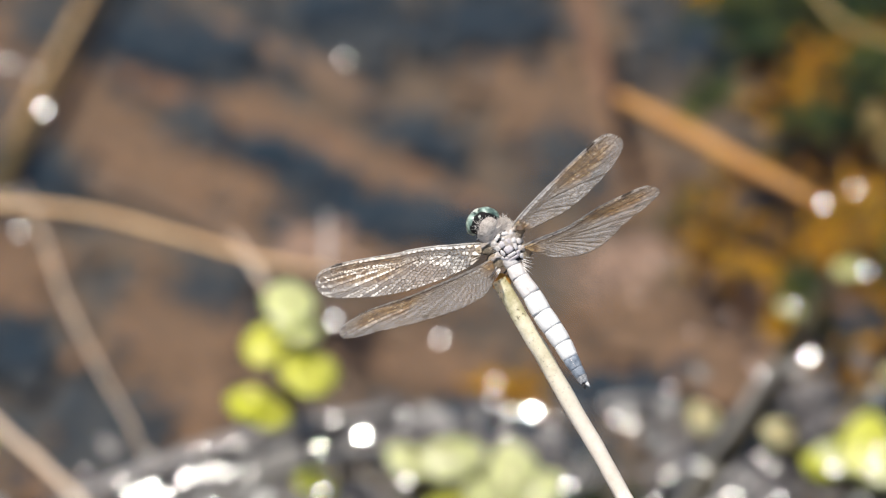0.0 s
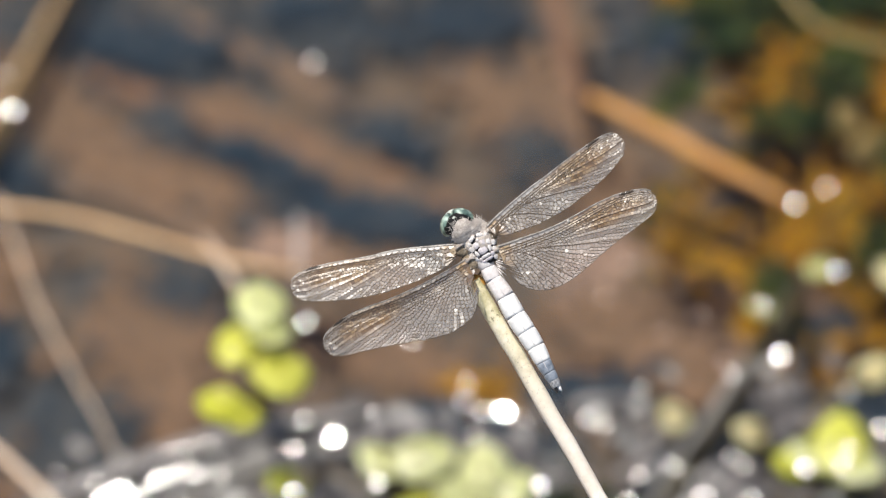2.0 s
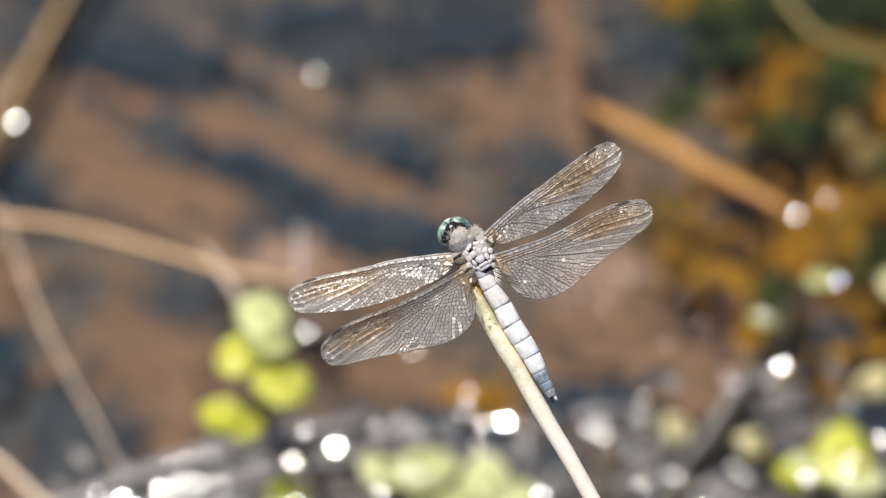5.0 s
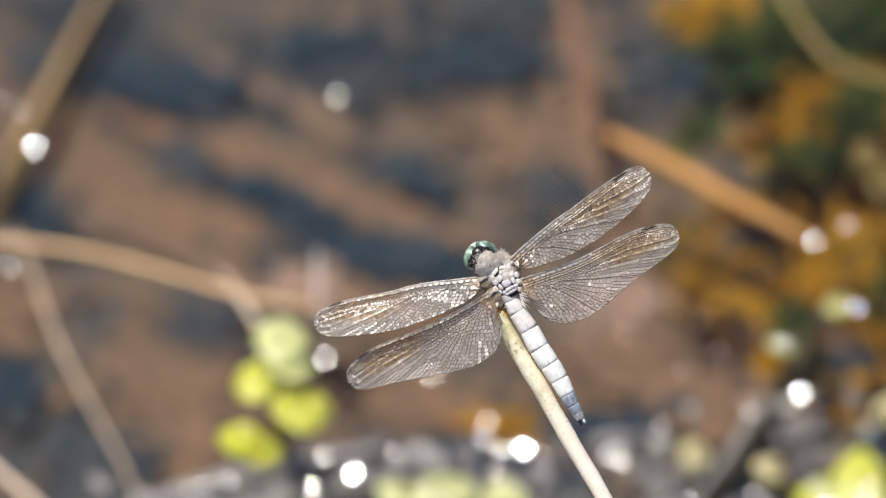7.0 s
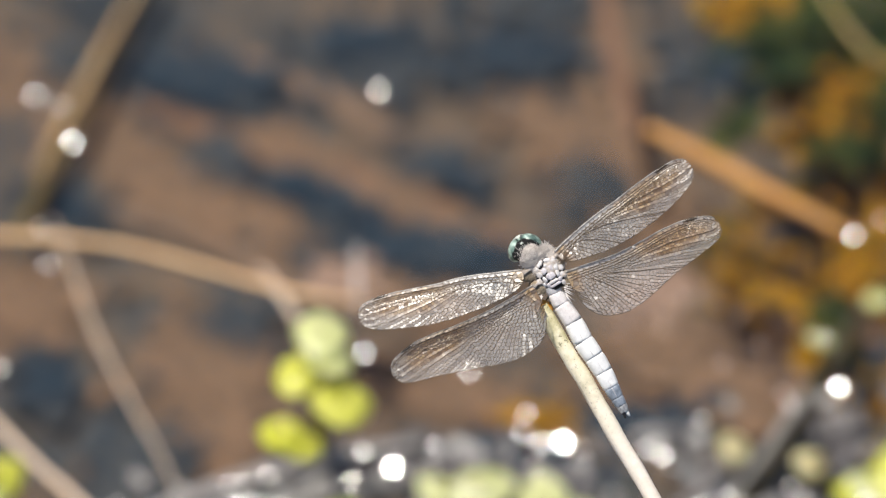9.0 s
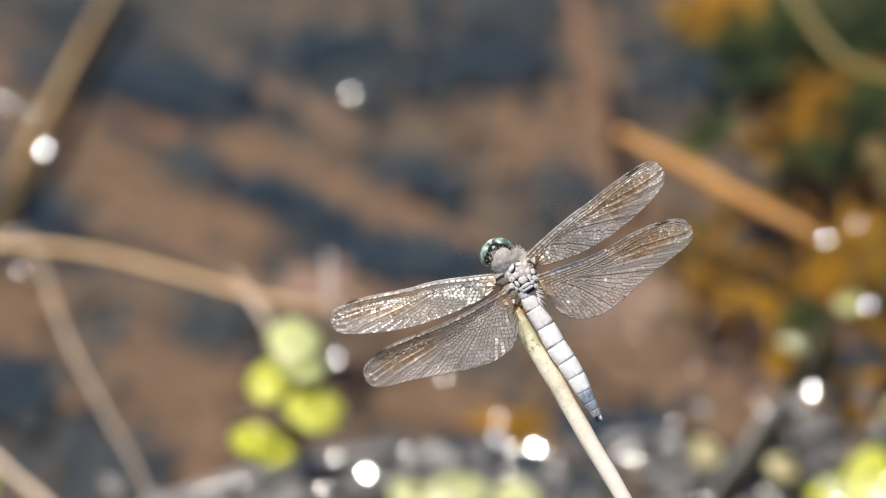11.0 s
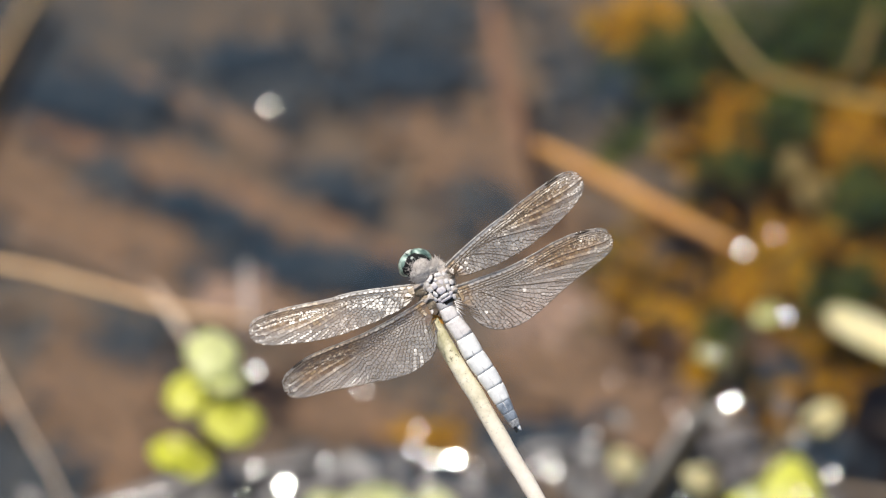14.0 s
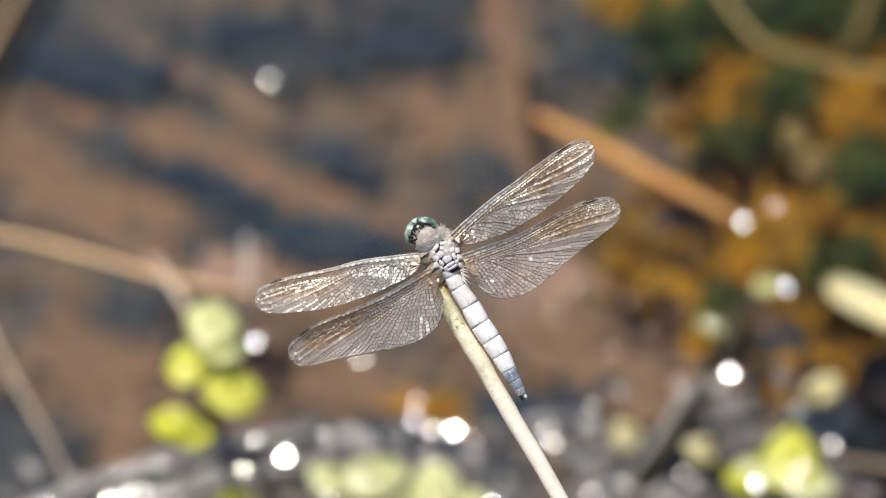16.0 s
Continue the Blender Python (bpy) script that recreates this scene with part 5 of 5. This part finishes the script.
    for key, kind, outline, L, seed, bow in (("LF", "forewing", fore_outline, 30.6, 5, 0.0), ("RF", "forewing", fore_outline, 30.6, 25, 0.0013), ("LH", "hindwing", torn_outline, 30.2, 9, -0.0013), ("RH", "hindwing", hind_outline, 30.2, 29, 0.0010)):
        # bow: the wing curves up towards its tip
        skin, veins, costa, stigma, band = wing_parts(outline, L, seed, bow)
        wing = tagged(link(kind, costa, M_COSTA, fly), "clear amber-tinted wing with a pale leading edge and dark veins")
        tagged(link("membrane", skin, M_MEMBRANE, wing), "clear wing skin with an amber field", kind="stuff")
        tagged(link("vein_net", veins, M_VEIN, wing), "fine dark veins", kind="stuff")
        tagged(link("costal_band", band, M_BAND, wing, smooth=False), "pale band of cells along the front edge", kind="stuff")
        part("stigma", stigma, M_STIGMA, wing, "dark mark near the wing tip")
        wings[key] = wing
    return fly, wings, abdomen


def wing_pose(root, span, L, twist, right):
    """A wing from its root along span (its depth follows from its length), turned by twist about its span."""
    deep = -math.sqrt(max(0.0, L * L - span[0] ** 2 - span[1] ** 2))
    s = Vector((span[0], span[1], deep)).normalized()
    n = (BACK - s * BACK.dot(s)).normalized()
    n = Matrix.Rotation(radians(twist), 3, s) @ n
    y = n.cross(s) if right else s.cross(n)
    return Matrix.Translation(root * MM) @ Matrix((s, y, s.cross(y))).transposed().to_4x4()


def reed():
    """The leaning reed, rooted in the bed, its snapped tip under the dragonfly."""
    view = [(-1.35, -6.8), (-0.05, -9.2), (3.0, -14.6), (6.9, -21.0), (11.8, -29.8), (16.3, -37.3), (20.8, -45.5), (24.5, -53.0)]
    pts = [HOME @ mm(x, y, -1.6 - 0.012 * i * i) for i, (x, y) in enumerate(view)]
    end = pts[-1]
    pts += [end + Vector((0.012, -0.012, -0.050)), end + Vector((0.018, -0.012, -0.130)), Vector((end.x + 0.020, end.y - 0.006, -0.060))]
    base = pts[-1].copy()
    line = smooth_line([p - base for p in pts], 5)
    rad = spread([0.95, 1.02, 1.15, 1.32, 1.42, 1.40, 1.36, 1.4, 1.6, 1.9, 2.1], len(line))
    ob = link("reed", tube(line, [r * MM for r in rad], 14, wob=0.05), M_CREAMSTEM)
    tagged(ob, "cream dry reed with a yellow mottled sheath leaning over the pond", "reed")
    end = 33
    cover = [r * MM for r in spread([1.32, 1.40, 1.46, 1.52, 1.54, 1.50, 1.43, 1.35], end)]
    part("sheath", tube(line[:end], cover, 14, wob=0.12), M_PERCH, ob, "yellow mottled leaf sheath")
    tip = part("tip", blob(line[2], AXES, (1.6 * MM, 1.9 * MM, 1.5 * MM), rough=0.15, seg=20, rings=14), M_ORANGE, ob, "orange-stained frayed tip")
    tip.data.transform(Matrix.Translation(-line[0]))
    tip.data.transform(HOME.to_3x3().to_4x4())
    tip.data.transform(Matrix.Translation(line[0]))
    return ob, base


FLY, WINGS, ABDOMEN = dragonfly()
REED, REED_BASE = reed()


# ---- what moves ----
# Sway of the reed and its rider at the perch, in mm: seconds, across, up.
SWAY = [
    (0, 0.00, -0.00),
    (0.5, 0.19, -0.06),
    (1, 0.24, -0.06),
    (1.5, 0.31, -0.20),
    (2, 0.66, -0.42),
    (2.5, -0.14, -0.35),
    (3, -0.25, 0.04),
    (3.5, -0.24, -0.04),
    (4, -0.52, -0.00),
    (6.5, -0.04, 0.05),
    (7, -0.06, 0.04),
    (7.5, 0.17, 0.11),
    (8, 0.62, 0.12),
    (8.5, 0.35, -0.03),
    (9, 0.18, -0.01),
    (11.5, 0.11, 0.07),
    (12, 0.03, 0.04),
    (12.5, -0.05, 0.09),
    (13, 0.24, 0.12),
    (13.5, 0.20, 0.16),
    (14, 0.07, 0.03),
    (14.5, 0.16, 0.13),
    (15, 0.15, 0.16),
    (15.5, 0.15, 0.12),
    (16, 0.78, 0.38),
]
# Wings: seconds, tip from root across and up in mm, twist in degrees.
WING_ROWS = {
    "LF": [(0.0, -29.4, -6.3, 18), (1.4, -29.4, -6.3, 18), (1.6, -29.4, -6.5, 18), (2.1, -29.3, -6.7, 18), (3.0, -29.3, -7.4, 18), (6.5, -29.3, -7.3, 21), (16.0, -29.3, -7.3, 22)],
    "RF": [(0.0, 18.1, 15.7, -40), (0.5, 18.4, 15.8, -40), (1.2, 18.6, 15.8, -40), (1.5, 19.1, 15.9, -36), (1.7, 20.6, 15.9, -32), (2.0, 23.3, 15.9, -22), (2.5, 21.9, 15.3, -22), (3.0, 22.3, 15.3, -20), (4.0, 22.8, 15.5, -20), (6.5, 24.0, 15.8, -17), (9.0, 23.5, 15.8, -17), (12.0, 23.5, 16.1, -17), (15.5, 24.0, 16.1, -15), (16.0, 24.7, 16.3, -15)],
    "LH": [(0.0, -26.6, -13.8, 57), (1.38, -26.6, -13.8, 57), (1.5, -25.4, -14.6, 26), (1.7, -24.9, -15.2, 20), (2.5, -24.9, -15.4, 18), (16.0, -24.8, -15.4, 18)],
    "RH": [(0.0, 23.7, 10.0, -62), (1.38, 24.1, 9.8, -62), (1.5, 26.0, 8.8, -32), (2.0, 27.9, 9.0, -20), (2.5, 26.9, 8.7, -20), (3.0, 27.1, 8.6, -20), (6.5, 27.8, 8.6, -20), (9.0, 27.2, 8.7, -20), (12.0, 27.3, 8.9, -20), (16.0, 27.9, 8.9, -20)],
}


def motions():
    # one glint facet that drifts a little on the water: seconds, mm across and along
    gleam, rest = GLEAMS[0], GLEAMS[0].matrix_world.copy()
    drift = ((0.0, 0.0, 0.0), (3.5, -0.6, -1.2), (6.5, 0.4, -0.2), (9.0, 1.5, 0.3), (12.0, 1.4, 1.5), (14.0, 1.7, 0.8), (16.0, 1.8, 0.2))
    walk(gleam, [(t, Matrix.Translation((x * 0.001, y * 0.001, 0)) @ rest) for t, x, y in drift])
    reach = HOME.translation - REED_BASE
    carried, stems = [], []
    for t, across, up in SWAY:
        d = (RIGHT * across + UP * up) * 0.001
        axis = reach.cross(d)
        turn = Matrix.Rotation(d.length / reach.length, 4, axis.normalized()) if d.length > 1e-7 else Matrix.Identity(4)
        stems.append((t, Matrix.Translation(REED_BASE) @ turn))
        carried.append((t, Matrix.Translation(REED_BASE) @ turn @ Matrix.Translation(-REED_BASE) @ HOME))
    walk(REED, stems)
    walk(FLY, carried)
    # the abdomen: seconds, degrees sideways, degrees raised
    hinge = mm(0.0, -2.4, 0.0)
    bend = ((0.0, 0.0, -13.0), (0.8, -0.4, -11.5), (1.5, -1.0, -9.0), (2.2, -1.4, -5.0), (3.0, -2.2, -1.0), (4.0, -2.6, 0.0), (6.5, -1.0, 0.0), (12.0, -1.2, 0.0), (16.0, -1.0, 0.0))
    walk(ABDOMEN, [(t, Matrix.Translation(hinge) @ Matrix.Rotation(radians(lift), 4, SIDE) @ Matrix.Rotation(radians(swing), 4, BACK)) for t, swing, lift in bend])
    roots = {"LF": (ROOT_LF, 30.6, False), "RF": (ROOT_RF, 30.6, True), "LH": (ROOT_LH, 30.2, False), "RH": (ROOT_RH, 30.2, True)}
    for key, rows in WING_ROWS.items():
        root, L, right = roots[key]
        walk(WINGS[key], [(t, wing_pose(root, (x, y), L, twist, right)) for t, x, y, twist in rows])


motions()
